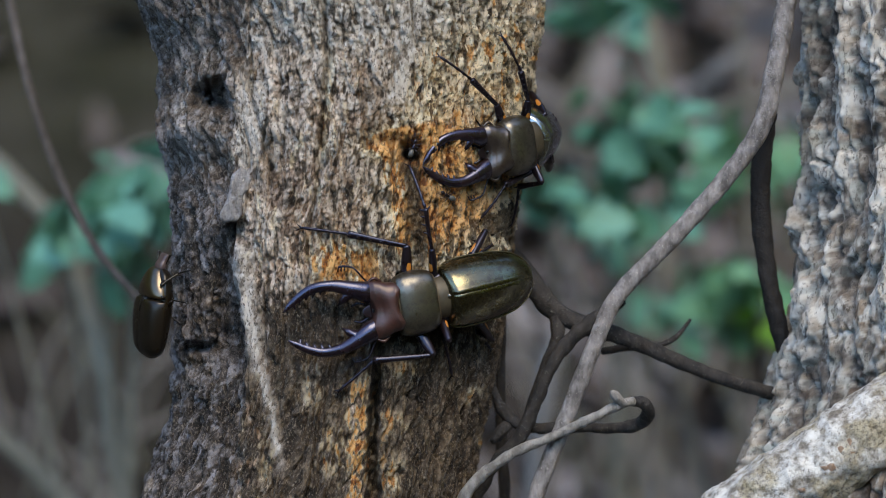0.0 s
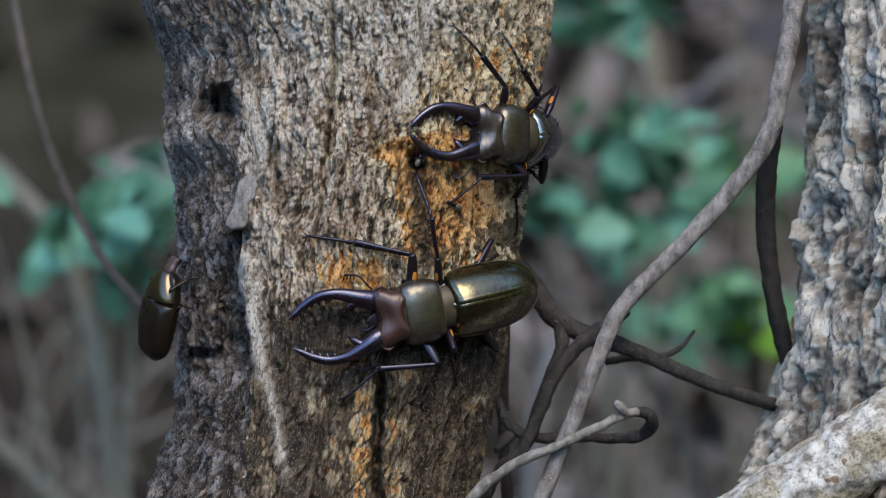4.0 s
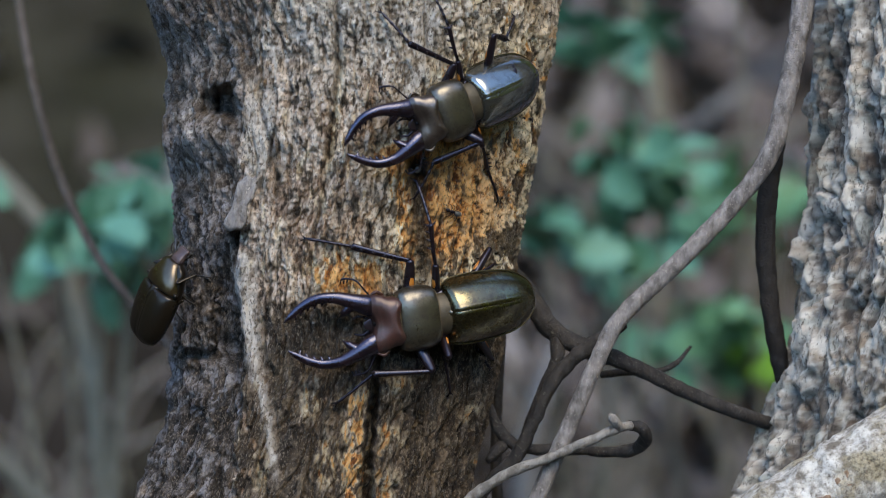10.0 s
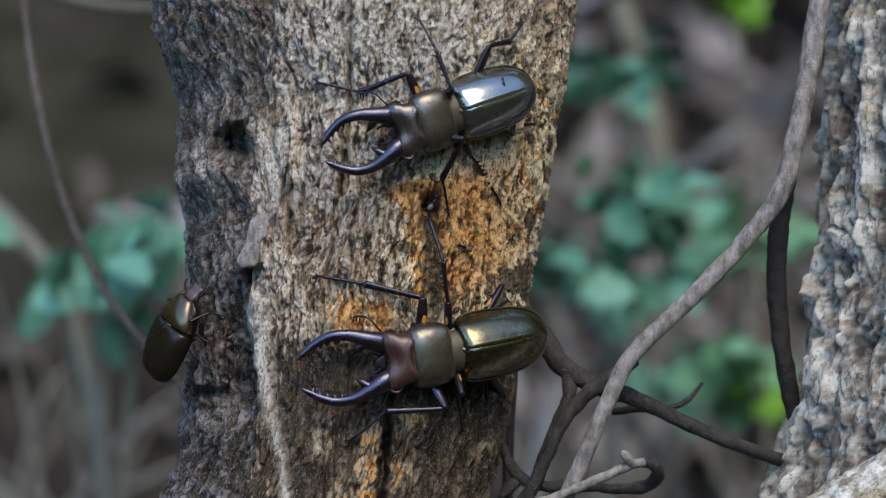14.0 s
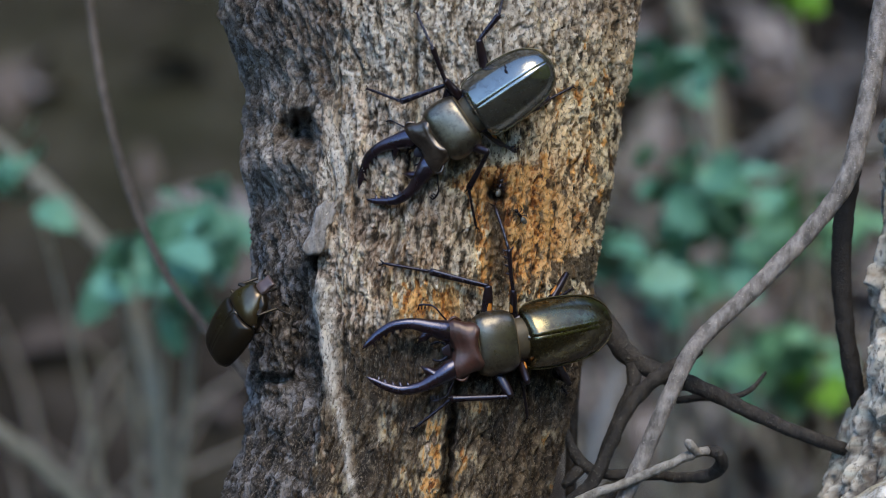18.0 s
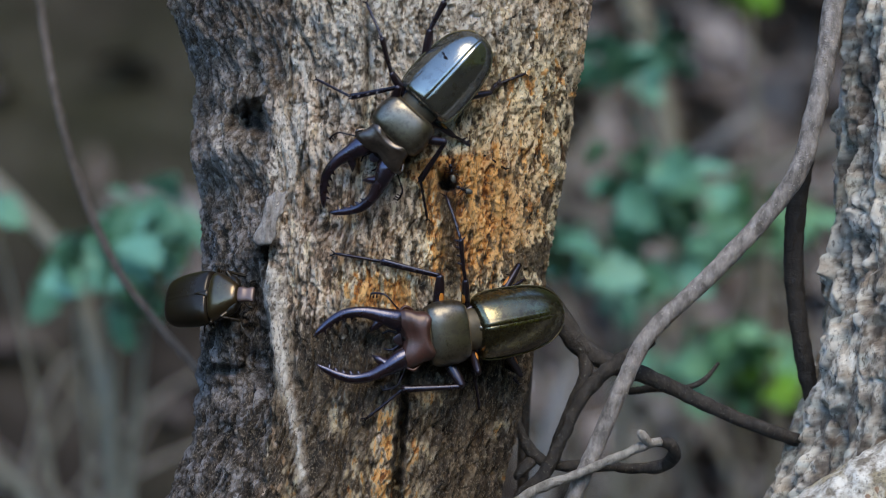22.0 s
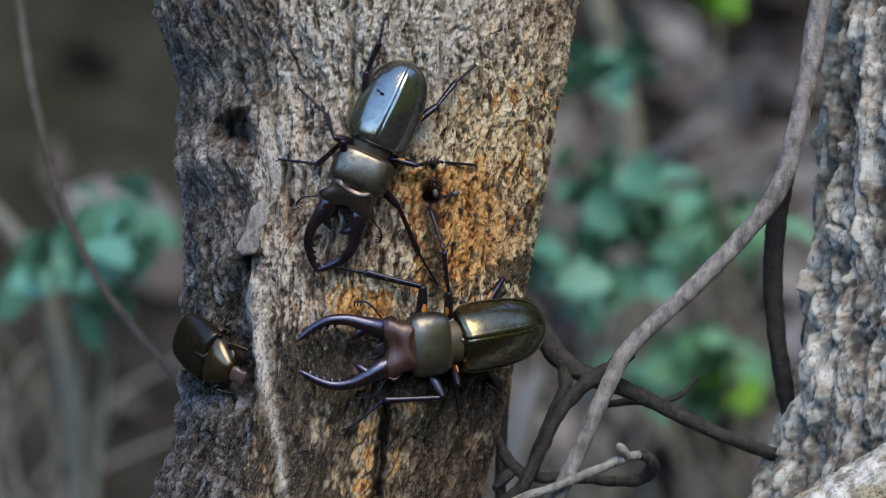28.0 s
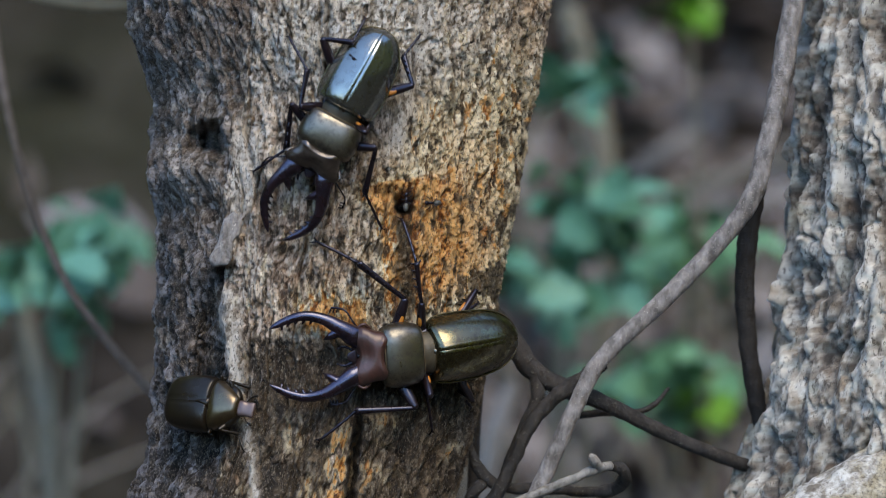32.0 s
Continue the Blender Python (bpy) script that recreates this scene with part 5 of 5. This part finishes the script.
    for sy in (1, -1):
        part("eye", ball("eye", (6.2, sy * 7.6, 0.7), (1.5, 1.25, 1.5)), EYE, head, "glossy black eye")
        part("canthus", rod("canthus", [(4.2, sy * 6.9, 0.9), (6.0, sy * 8.0, 1.3), (7.6, sy * 7.2, 0.9)], [0.35, 0.5, 0.35], 8, 16), head_paint, head, "ridge across the eye")
        part("palp", rod("palp", [(8.2, sy * 1.4, -1.0), (10.4, sy * 2.4, -1.4), (12.2, sy * 1.9, -2.2)], [0.4, 0.36, 0.22], 7, 14), LEG, head, "dark mouth feeler")
        path = [(-2.0, sy * -0.4, 0), (1.0, sy * 0.0, 0.5), (4.6, sy * 0.7, 0.7), (9.2, sy * 1.4, 0.2), (13.8, sy * 0.7, -0.7), (17.2, sy * -1.4, -1.4), (19.9, sy * -4.0, -1.9), (21.2, sy * -5.5, -2.1)]
        spikes = [((4.4, sy * 0.2, 0.5), (7.8, sy * -3.7, 0.1), 1.7)]
        spikes += [((x, sy * y, z), (x + 0.25, sy * (y - n), z), r) for x, y, z, n, r in ((12.0, 0.4, -0.4, 1.6, 0.55), (13.8, -0.1, -0.7, 1.8, 0.6), (15.5, -1.0, -1.0, 1.6, 0.55), (17.1, -2.0, -1.4, 1.8, 0.6))]
        spikes += [((18.8, sy * -3.4, -1.7), (17.9, sy * -5.1, -1.9), 0.55)]
        jaw = part("mandible", rod("mandible", path, [2.0, 2.1, 1.6, 1.15, 1.0, 0.86, 0.62, 0.1], 18, 60, 1.28, spikes), MANDIBLE, head, "long antler-like mandible with inner teeth")
        jaw.matrix_basis = Matrix.Translation((HINGE_X * MM, sy * HINGE_Y * MM, 0))
        mandibles.append(jaw)
        feeler = [(7.0, sy * 6.6, -0.6), (8.6, sy * 9.0, -0.6), (10.2, sy * 11.4, -1.0), (12.2, sy * 12.2, -2.2), (13.6, sy * 12.2, -2.8)]
        antenna = part("antenna", rod("antenna", feeler, [0.3, 0.22, 0.24, 0.3, 0.3], 7, 30), LEG, head, "thin elbowed antenna")
        for n in range(3):
            x, y = 12.0 + 0.8 * n, 12.2
            part("antenna_comb", rod("antenna_comb", [(x, sy * y, -2.2 - 0.3 * n), (x + 0.3, sy * (y - 1.1), -2.5 - 0.3 * n)], [0.16, 0.22], 6, 5), LEG, head, "club leaf of the antenna")
    legs = build_legs(beetle, STAG_LEGS, 1.15, LEG, AMBER)
    for ob in beetle.children_recursive:
        broad = 1.0 if ob.name.split(".")[0] in ("leg", "tibia", "tarsus", "femur_patch") else wide
        ob.data.transform(Matrix.Diagonal((size, size * broad, size, 1)))
        ob.matrix_basis.translation = ob.matrix_basis.translation * size
    return beetle, abdomen, head, mandibles, legs


def sized(plan, k):
    return {key: (tuple(q * k for q in hip), tuple(q * k for q in sizes), pole) for key, (hip, sizes, pole) in plan.items()}


def chafer_beetle():
    beetle = thing("flower_chafer", "bronze-brown flower chafer clinging to the oak's dark flank", "beetle", "beetles on the oak")
    part("abdomen", dome("abdomen", [-16.5, -14, -8, 0, 6, 8], [2.0, 5.6, 7.0, 7.0, 5.5, 3.0], [0.8, 1.4, 1.6, 1.6, 1.4, 0.8], [1.5, 3.2, 4.0, 4.2, 3.4, 2.0], 24), CHAFER, beetle)
    for a, b in ((-0.12, math.pi / 2), (math.pi / 2, math.pi + 0.12)):
        me = dome("wing_case", [-16.2, -15.6, -13.5, -9, -4, -1, -0.2], [1.8, 4.4, 6.4, 7.4, 7.7, 7.4, 6.6], [0.8, 2.0, 3.4, 4.2, 4.4, 4.0, 3.0], [0.4, 0.7, 0.9, 1.0, 1.0, 1.0, 0.7], 24, a, b, 0.72, 0.25, 0.02, 36)
        part("wing_case", me, CHAFER, beetle, "dark bronze-brown wing case")
    part("scutellum", dome("scutellum", [-4.0, -2.0, 0.0], [0.2, 1.6, 2.6], [4.45, 4.45, 3.9], [0.5, 0.5, 0.5], 16, count=10), CHAFER, beetle)
    part("pronotum", dome("pronotum", [0.0, 0.5, 2.5, 5.0, 7.2, 8.0], [6.2, 6.9, 6.3, 4.9, 3.3, 2.5], [3.0, 3.6, 3.8, 3.3, 2.4, 1.6], [2.0, 2.4, 2.6, 2.4, 2.0, 1.4], 28, 0, 2 * math.pi, 0.8), CHAFER_NECK, beetle, "smooth golden-bronze neck shield")
    head = part("head", dome("head", [0.0, 1.2, 2.6, 4.0, 4.5], [2.0, 2.2, 1.9, 2.1, 1.9], [1.1, 1.2, 0.9, 0.7, 0.4], [0.9, 1.0, 0.8, 0.6, 0.4], 20, 0, 2 * math.pi, 0.55, count=18), CHAFER_FACE, beetle, "square pinkish-brown face shield")
    head.matrix_basis = Matrix.Translation((7.6 * MM, 0, -0.4 * MM)) @ pose(0, 0, 0, 0, 18, 0)
    for sy in (1, -1):
        part("eye", ball("eye", (1.0, sy * 2.1, 0.0), (0.6, 0.5, 0.5)), EYE, head)
        part("antenna", rod("antenna", [(1.8, sy * 2.0, -0.3), (3.2, sy * 3.4, 0.2), (4.6, sy * 4.0, 0.4)], [0.15, 0.18, 0.45], 6, 14), CHAFER, head)
    return beetle, build_legs(beetle, CHAFER_LEGS, 0.62, CHAFER)


def ant(label):
    """A small dark ant, five millimetres long, x ahead."""
    bug = thing("ant", label, "ant", "ants at the sap")
    part("abdomen", ball("abdomen", (-1.5, 0, 0.2), (1.15, 0.75, 0.7)), ANT_BACK, bug, "grey-haired hind body")
    part("thorax", ball("thorax", (0.35, 0, 0.25), (0.95, 0.42, 0.45)), LEG, bug)
    head = part("head", ball("head", (1.85, 0, 0.2), (0.65, 0.55, 0.45)), LEG, bug)
    for sy in (1, -1):
        part("antenna", rod("antenna", [(2.2, sy * 0.3, 0.3), (2.9, sy * 0.9, 0.7), (3.9, sy * 1.1, 0.3)], [0.08, 0.07, 0.09], 5, 12), LEG, head)
        for x, reach in ((0.9, 1.3), (0.4, 0.1), (-0.1, -1.4)):
            part("leg", rod("leg", [(x, sy * 0.3, 0.1), (x + reach * 0.5, sy * 1.2, 0.8), (x + reach, sy * 2.1, -0.7)], [0.12, 0.11, 0.06], 5, 12), LEG, bug)
    return bug


ANT_BACK = shell_paint("ant_back", (0.05, 0.05, 0.045), (0.10, 0.10, 0.09), 0.4, 0.2, 0.1, 0.0)
ANTS = [ant("small black ant crawling on the sap-stained bark"), ant("small black ant feeding in the sap hole")]
UPPER_SIZE, LOWER_SIZE = 0.92, 1.05
UPPER = stag_beetle("large male stag beetle climbing the oak, bronze-green wing cases", HEAD, SKYLIT_ELYTRA, UPPER_SIZE, 1.07, True)
LOWER = stag_beetle("large male stag beetle feeding at the sap, golden-green wing cases", RUSSET_HEAD, ELYTRA, LOWER_SIZE, 1.0)
CHAFER_BUG = chafer_beetle()
CLOAK = 0.0062      # how high a stag beetle's middle stands over the bark


def on_bark(u, v, height):
    """A place at that height over the smooth trunk that shows at board (u, v), and the way out of the bark."""
    z = board(u, v, 0.0).z
    y = 0.0
    for _ in range(4):
        p = board(u, v, y)
        cx, r = (float(q) for q in trunk_axis(p.z))
        r -= 0.0012
        s = max(-0.985, min(0.985, (p.x - cx) / (r + height)))
        y = TRUNK_Y - (r + height) * math.sqrt(1 - s * s)
    out = Vector((s, -math.sqrt(1 - s * s), 0))
    return Vector((cx + (r + height) * s, y, p.z)), out


def stand(place, out, degrees_ahead):
    """A pose with z along out and x along a bearing (degrees, 0 is right and 90 is up as seen from the front)."""
    a = radians(degrees_ahead)
    flat = Vector((math.cos(a), 0, math.sin(a)))
    ahead = (flat - Vector((0, 1, 0)) * (out.dot(flat) / out.y)) if abs(out.y) > 0.15 else flat
    ahead = (ahead - out * ahead.dot(out)).normalized()
    side = out.cross(ahead)
    return Matrix.Translation(place) @ Matrix((ahead, side, out)).transposed().to_4x4()


def between(rows, t):
    """The values at t on smooth lines through rows of (t, values...)."""
    ts = [r[0] for r in rows]
    if t <= ts[0]:
        return list(rows[0][1:])
    if t >= ts[-1]:
        return list(rows[-1][1:])
    k = max(i for i, q in enumerate(ts) if q <= t)
    f = (t - ts[k]) / (ts[k + 1] - ts[k])
    f = f * f * (3 - 2 * f)
    return [a + (b - a) * f for a, b in zip(rows[k][1:], rows[k + 1][1:])]


def leg_poses(body, leg, toe, splay=0):
    """Poses of femur (in the body), tibia and tarsus (in the femur) that set the toe on a place; splay turns the foot."""
    hip, (a, b, c), pole = leg
    hip, toe = Vector(hip) * MM, body.inverted() @ toe
    a, b, c = a * MM, b * MM, c * MM
    flat = Vector((toe.x - hip.x, toe.y - hip.y, 0))
    flat = flat.normalized() if flat.length > 1e-6 else Vector((1, 0, 0))
    flat.rotate(Euler((0, 0, radians(splay))))
    ankle = toe - flat * c * 0.93 + Vector((0, 0, c * 0.38))
    way = ankle - hip
    far = min(max(way.length, abs(a - b) + 0.0008), (a + b) * 0.985)
    way = way.normalized()
    ankle = hip + way * far
    along = (a * a - b * b + far * far) / (2 * far)
    bend = Vector(pole)
    bend = (bend - way * bend.dot(way)).normalized()
    knee = hip + way * along + bend * math.sqrt(max(a * a - along * along, 0))

    def frame_on(p, q, up):
        x = (q - p).normalized()
        z = (up - x * up.dot(x)).normalized()
        return Matrix.Translation(p) @ Matrix((x, z.cross(x), z)).transposed().to_4x4()

    up = Vector((0, 0, 1)) + 0.01 * Vector(pole)
    femur = frame_on(hip, knee, bend)
    tibia = femur.inverted() @ frame_on(knee, ankle, bend)
    tarsus = femur.inverted() @ frame_on(ankle, toe, up)
    return femur, tibia, tarsus


def key_beetle(beetle, legs, plan, body_at, feet, times, splay={}):
    rows, leg_rows = [], {k: ([], [], []) for k in legs}
    for t in times:
        m = body_at(t)
        rows.append((t, m))
        for k, spots in feet.items():
            if len(spots[0]) == 4:
                toe = Vector(between(spots, t)[:3])
            else:
                u, v = between(spots, t)
                toe = on_bark(u, v, 0.0016)[0]
            for store, pose_of in zip(leg_rows[k], leg_poses(m, plan[k], toe, splay.get(k, 0))):
                store.append((t, pose_of))
    walk(beetle, rows)
    for k, stores in leg_rows.items():
        for ob, store in zip(legs[k], stores):
            walk(ob, store)


def motions():
    # the upper stag: board place of its waist, bearing, and the reach ahead at which the bark's slope is taken
    climb = [(0, 933, 252, 195), (1, 935, 251, 195), (2, 934, 250, 194), (3, 928, 240, 186), (3.5, 925, 236, 184), (4.5, 900, 208, 174), (5.5, 888, 194, 171), (6, 892, 196, 173), (6.5, 884, 184, 178), (7, 856, 170, 186),
             (7.5, 838, 152, 193), (8, 824, 146, 195), (9, 804, 154, 201), (10, 806, 156, 205), (12, 803, 148, 209), (13, 802, 146, 210), (13.5, 764, 111, 201), (14, 752, 110, 201), (15, 732, 96, 203), (15.5, 726, 95, 205),
             (16.5, 700, 112, 211), (17.5, 676, 134, 216), (18, 670, 140, 217), (18.5, 673, 147, 219), (19, 678, 150, 219), (20, 673, 148, 221), (21, 675, 147, 223), (21.5, 668, 148, 227), (22, 664, 149, 230), (22.5, 654, 164, 235),
             (23, 636, 184, 244), (23.5, 633, 194, 245), (24, 632, 195, 246), (26, 626, 196, 248), (28.5, 610, 206, 249), (31.2, 608, 206, 249), (31.6, 604, 216, 248), (31.7, 606, 180, 247), (31.8, 614, 146, 247), (32, 600, 122, 245)]
    curl = [(0, 34), (3.5, 34), (5.5, 36), (7, 26), (9, 14), (13, 12), (14, 4), (17.5, 0), (32, 0)]
    lead = [(0, -85), (6, -85), (9, -38), (13, -35), (13.6, -15), (15, -15), (16.5, -70), (18, -120), (21, -95), (22, -60), (23, 0), (32, 0)]

    def upper_at(t):
        u, v, bearing = between(climb, t)
        place, _ = on_bark(u, v, CLOAK)
        _, out = on_bark(u + between(lead, t)[0], v, CLOAK)
        return stand(place, out, bearing)

    feet = {  # beetle's right side is upwards while it faces left
        "fr": [(0, 770, 95), (3.2, 770, 95), (4.2, 790, 20), (5, 764, -17), (6.5, 762, -17), (7, 720, -10), (7.6, 656, 2), (13, 640, -8), (13.4, 520, 62), (15.5, 515, 60), (17, 490, 95), (22.4, 486, 97), (22.9, 467, 191), (26.5, 467, 192), (28, 452, 221), (31.6, 452, 221), (31.8, 456, 224), (32, 456, 224)],
        "mr": [(0, 876, 42), (3.2, 876, 42), (5, 873, 38), (7, 870, 35), (7.6, 826, 10), (9, 826, 12), (9.4, 727, -62), (13, 724, -66), (13.6, 700, -60), (16, 600, -50), (17.2, 570, -46), (22.4, 568, -44), (23, 566, -4), (26.5, 566, -7), (28, 480, 92), (31.6, 480, 92), (31.8, 505, -20), (32, 505, -20)],
        "hr": [(0, 958, 165), (3.5, 955, 150), (5, 936, 74), (7, 938, 60), (8, 890, 2), (9, 886, 0), (13, 893, -27), (14, 880, -60), (17, 730, -92), (22, 720, -95), (23, 643, -24), (26.5, 643, -26), (28, 633, -90), (31.6, 633, -90), (32, 640, -60)],
        "fl": [(0, 850, 388), (3, 850, 388), (4.5, 760, 330), (6, 716, 306), (8, 722, 326), (13, 720, 330), (13.5, 760, 300), (14.5, 760, 280), (17, 698, 330), (18.5, 694, 338), (22.6, 694, 338), (23, 754, 437), (26.5, 754, 437), (28.5, 758, 446), (31.6, 758, 448), (31.8, 690, 318), (32, 690, 314)],
        "ml": [(0, 905, 400), (4, 905, 396), (6, 903, 381), (8, 874, 332), (9, 873, 326), (13, 866, 316), (13.5, 880, 300), (15, 850, 270), (17, 838, 246), (22.5, 836, 246), (23, 815, 216), (31.6, 797, 212), (31.8, 735, 150), (32, 725, 148)],
        "hl": [(0, 962, 315), (4, 955, 305), (6, 938, 285), (9, 932, 185), (13, 927, 140), (15, 890, 100), (17, 862, 74), (22.5, 858, 72), (23, 800, 32), (31.6, 793, 34), (31.8, 745, -20), (32, 740, -36)],
    }
    times = [x / 2 for x in range(0, 63)] + [31.3, 31.5, 31.6, 31.7, 31.8, 31.9, 32.0]
    times = sorted(set(times))
    beetle, abdomen, head, jaws, legs = UPPER
    key_beetle(beetle, legs, sized(STAG_LEGS, UPPER_SIZE), upper_at, feet, times)
    walk(abdomen, [(t, pose(0, 0, 0, 0, -between(curl, t)[0], 0)) for t in times])
    nod = [(0, 4), (13, 4), (17.5, 8), (22, 9), (23.2, 12), (31.6, 12), (31.8, 8), (32, 8)]
    walk(head, [(t, pose(NECK * MM * UPPER_SIZE, 0, 0, 0, between(nod, t)[0], 0)) for t in times])
    for jaw, sy in zip(jaws, (1, -1)):
        gape = [(0, 3), (6, 5), (12, 6), (13.5, 8), (19, 8), (22.5, 5), (23.2, 0), (31.6, 0), (31.8, 9), (32, 9)]
        walk(jaw, [(t, pose(HINGE_X * MM * UPPER_SIZE, sy * HINGE_Y * MM * UPPER_SIZE, 0, 0, 0, sy * between(gape, t)[0])) for t in times])

    # the lower stag feeds, then tosses its head at the end
    beetle, abdomen, head, jaws, legs = LOWER
    place, _ = on_bark(768, 529, CLOAK)
    _, out = on_bark(704, 528, CLOAK)
    rest = stand(place, out, 191)
    sway = [(0, 0), (15, 0), (17.5, 0.6), (24, -0.8), (28.5, -2.5), (31, -2.5), (31.3, 0), (31.4, 12), (31.5, 14), (31.6, 0), (31.8, -3), (32, -3)]

    def lower_at(t):
        turn = Matrix.Rotation(radians(between(sway, t)[0]), 4, "Z")
        return rest @ turn

    feet = {
        "fr": [(0, 530, 403), (31.3, 530, 403), (31.7, 572, 340), (32, 572, 340)], "mr": [(0, 724, 292), (32, 724, 292)], "hr": [(0, 872, 432), (32, 872, 432)],
        "fl": [(0, 597, 694), (32, 597, 694)], "ml": [(0, 800, 668), (32, 800, 668)], "hl": [(0, 870, 620), (32, 870, 620)],
    }
    key_beetle(beetle, legs, sized(STAG_LEGS, LOWER_SIZE), lower_at, feet, times, {"fr": 21})
    walk(abdomen, [(t, pose(0, 0, 0, 0, -8, 1.5 - 0.8 * between(sway, t)[0])) for t in times])
    toss = [(0, 0, 2), (31.2, 0, 2), (31.4, 26, -2), (31.5, 28, -4), (31.6, -4, 6), (31.8, -6, 4), (32, -4, 4)]
    walk(head, [(t, pose(NECK * MM * LOWER_SIZE, 0, 0, 0, between(toss, t)[1] + 4, between(toss, t)[0])) for t in times])
    gape = [(0, 11), (15, 11), (28, 11), (31.2, 11), (31.5, 14), (31.7, 20), (32, 20)]
    for jaw, sy in zip(jaws, (1, -1)):
        walk(jaw, [(t, pose(HINGE_X * MM * LOWER_SIZE, sy * HINGE_Y * MM * LOWER_SIZE, 0, 0, 0, sy * between(gape, t)[0])) for t in times])

    # two ants at the sap
    strolls = ([(0, 793, 347, 150), (13, 793, 347, 165), (18, 772, 310, 130), (24, 751, 272, 175), (28, 762, 268, 200), (31, 774, 262, 185), (32, 778, 262, 185)],
               [(0, 731, 262, 70), (14, 732, 266, 60), (24, 734, 252, 110), (32, 730, 262, 90)])
    for bug, rows in zip(ANTS, strolls):
        keys = []
        for t in range(0, 33):
            u, v, bearing = between(rows, t)
            keys.append((t, stand(*on_bark(u, v, 0.0016), bearing)))
        walk(bug, keys)

    # the chafer turns slowly on the flank: board place, depth, bearing and the way its back faces
    crawl = [(0, 266, 526, 84, -0.88, -0.45, 0.05), (3.5, 268, 524, 84, -0.88, -0.45, 0.05), (5, 274, 505, 70, -0.82, -0.56, 0.1), (6, 279, 499, 70, -0.78, -0.6, 0.1), (14, 281, 497, 68, -0.76, -0.62, 0.12),
             (18.5, 284, 499, 58, -0.74, -0.64, 0.12), (19.5, 292, 490, 50, -0.7, -0.66, 0.15), (20.3, 302, 486, 34, -0.62, -0.7, 0.3), (21, 308, 494, 22, -0.6, -0.7, 0.35), (22, 318, 488, 10, -0.58, -0.74, 0.3),
             (24.2, 318, 488, 8, -0.58, -0.74, 0.3), (25, 320, 508, -6, -0.56, -0.74, 0.3), (26.5, 324, 511, -14, -0.56, -0.72, 0.25), (28.5, 358, 590, -40, -0.68, -0.58, -0.1), (29.2, 374, 598, -30, -0.6, -0.64, 0.0),
             (30, 424, 618, -6, -0.3, -0.72, 0.45), (31.2, 466, 628, 6, -0.25, -0.74, 0.5), (31.5, 428, 638, 2, -0.4, -0.72, 0.25), (32, 404, 640, -2, -0.5, -0.66, 0.2)]

    def chafer_at(t):
        u, v, bearing, nx, ny, nz = between(crawl, t)
        u += 9
        out = Vector((nx, ny, nz)).normalized()
        depth = 0.017 - 0.0165 * float(step(np.array(u), 350, 450))
        return stand(board(u, v, depth), out, bearing)

    bug, legs = CHAFER_BUG
    times = [x / 2 for x in range(0, 65)]
    rows, stores = [], {k: ([], [], []) for k in legs}
    for t in times:
        m = chafer_at(t)
        rows.append((t, m))
        for k, (hip, sizes, pole) in CHAFER_LEGS.items():
            sway_leg = 1.2 * math.sin(1.7 * t + 2 * len(k) + hip[0]) * (19 < t < 31)
            toe = m @ (Vector((hip[0] * 1.5 + sway_leg, math.copysign(9.0 + 0.3 * hip[0], hip[1]), -5.0)) * MM)
            for store, pose_of in zip(stores[k], leg_poses(m, CHAFER_LEGS[k], toe)):
                store.append((t, pose_of))
    walk(bug, rows)
    for k, three in stores.items():
        for ob, store in zip(legs[k], three):
            walk(ob, store)


motions()
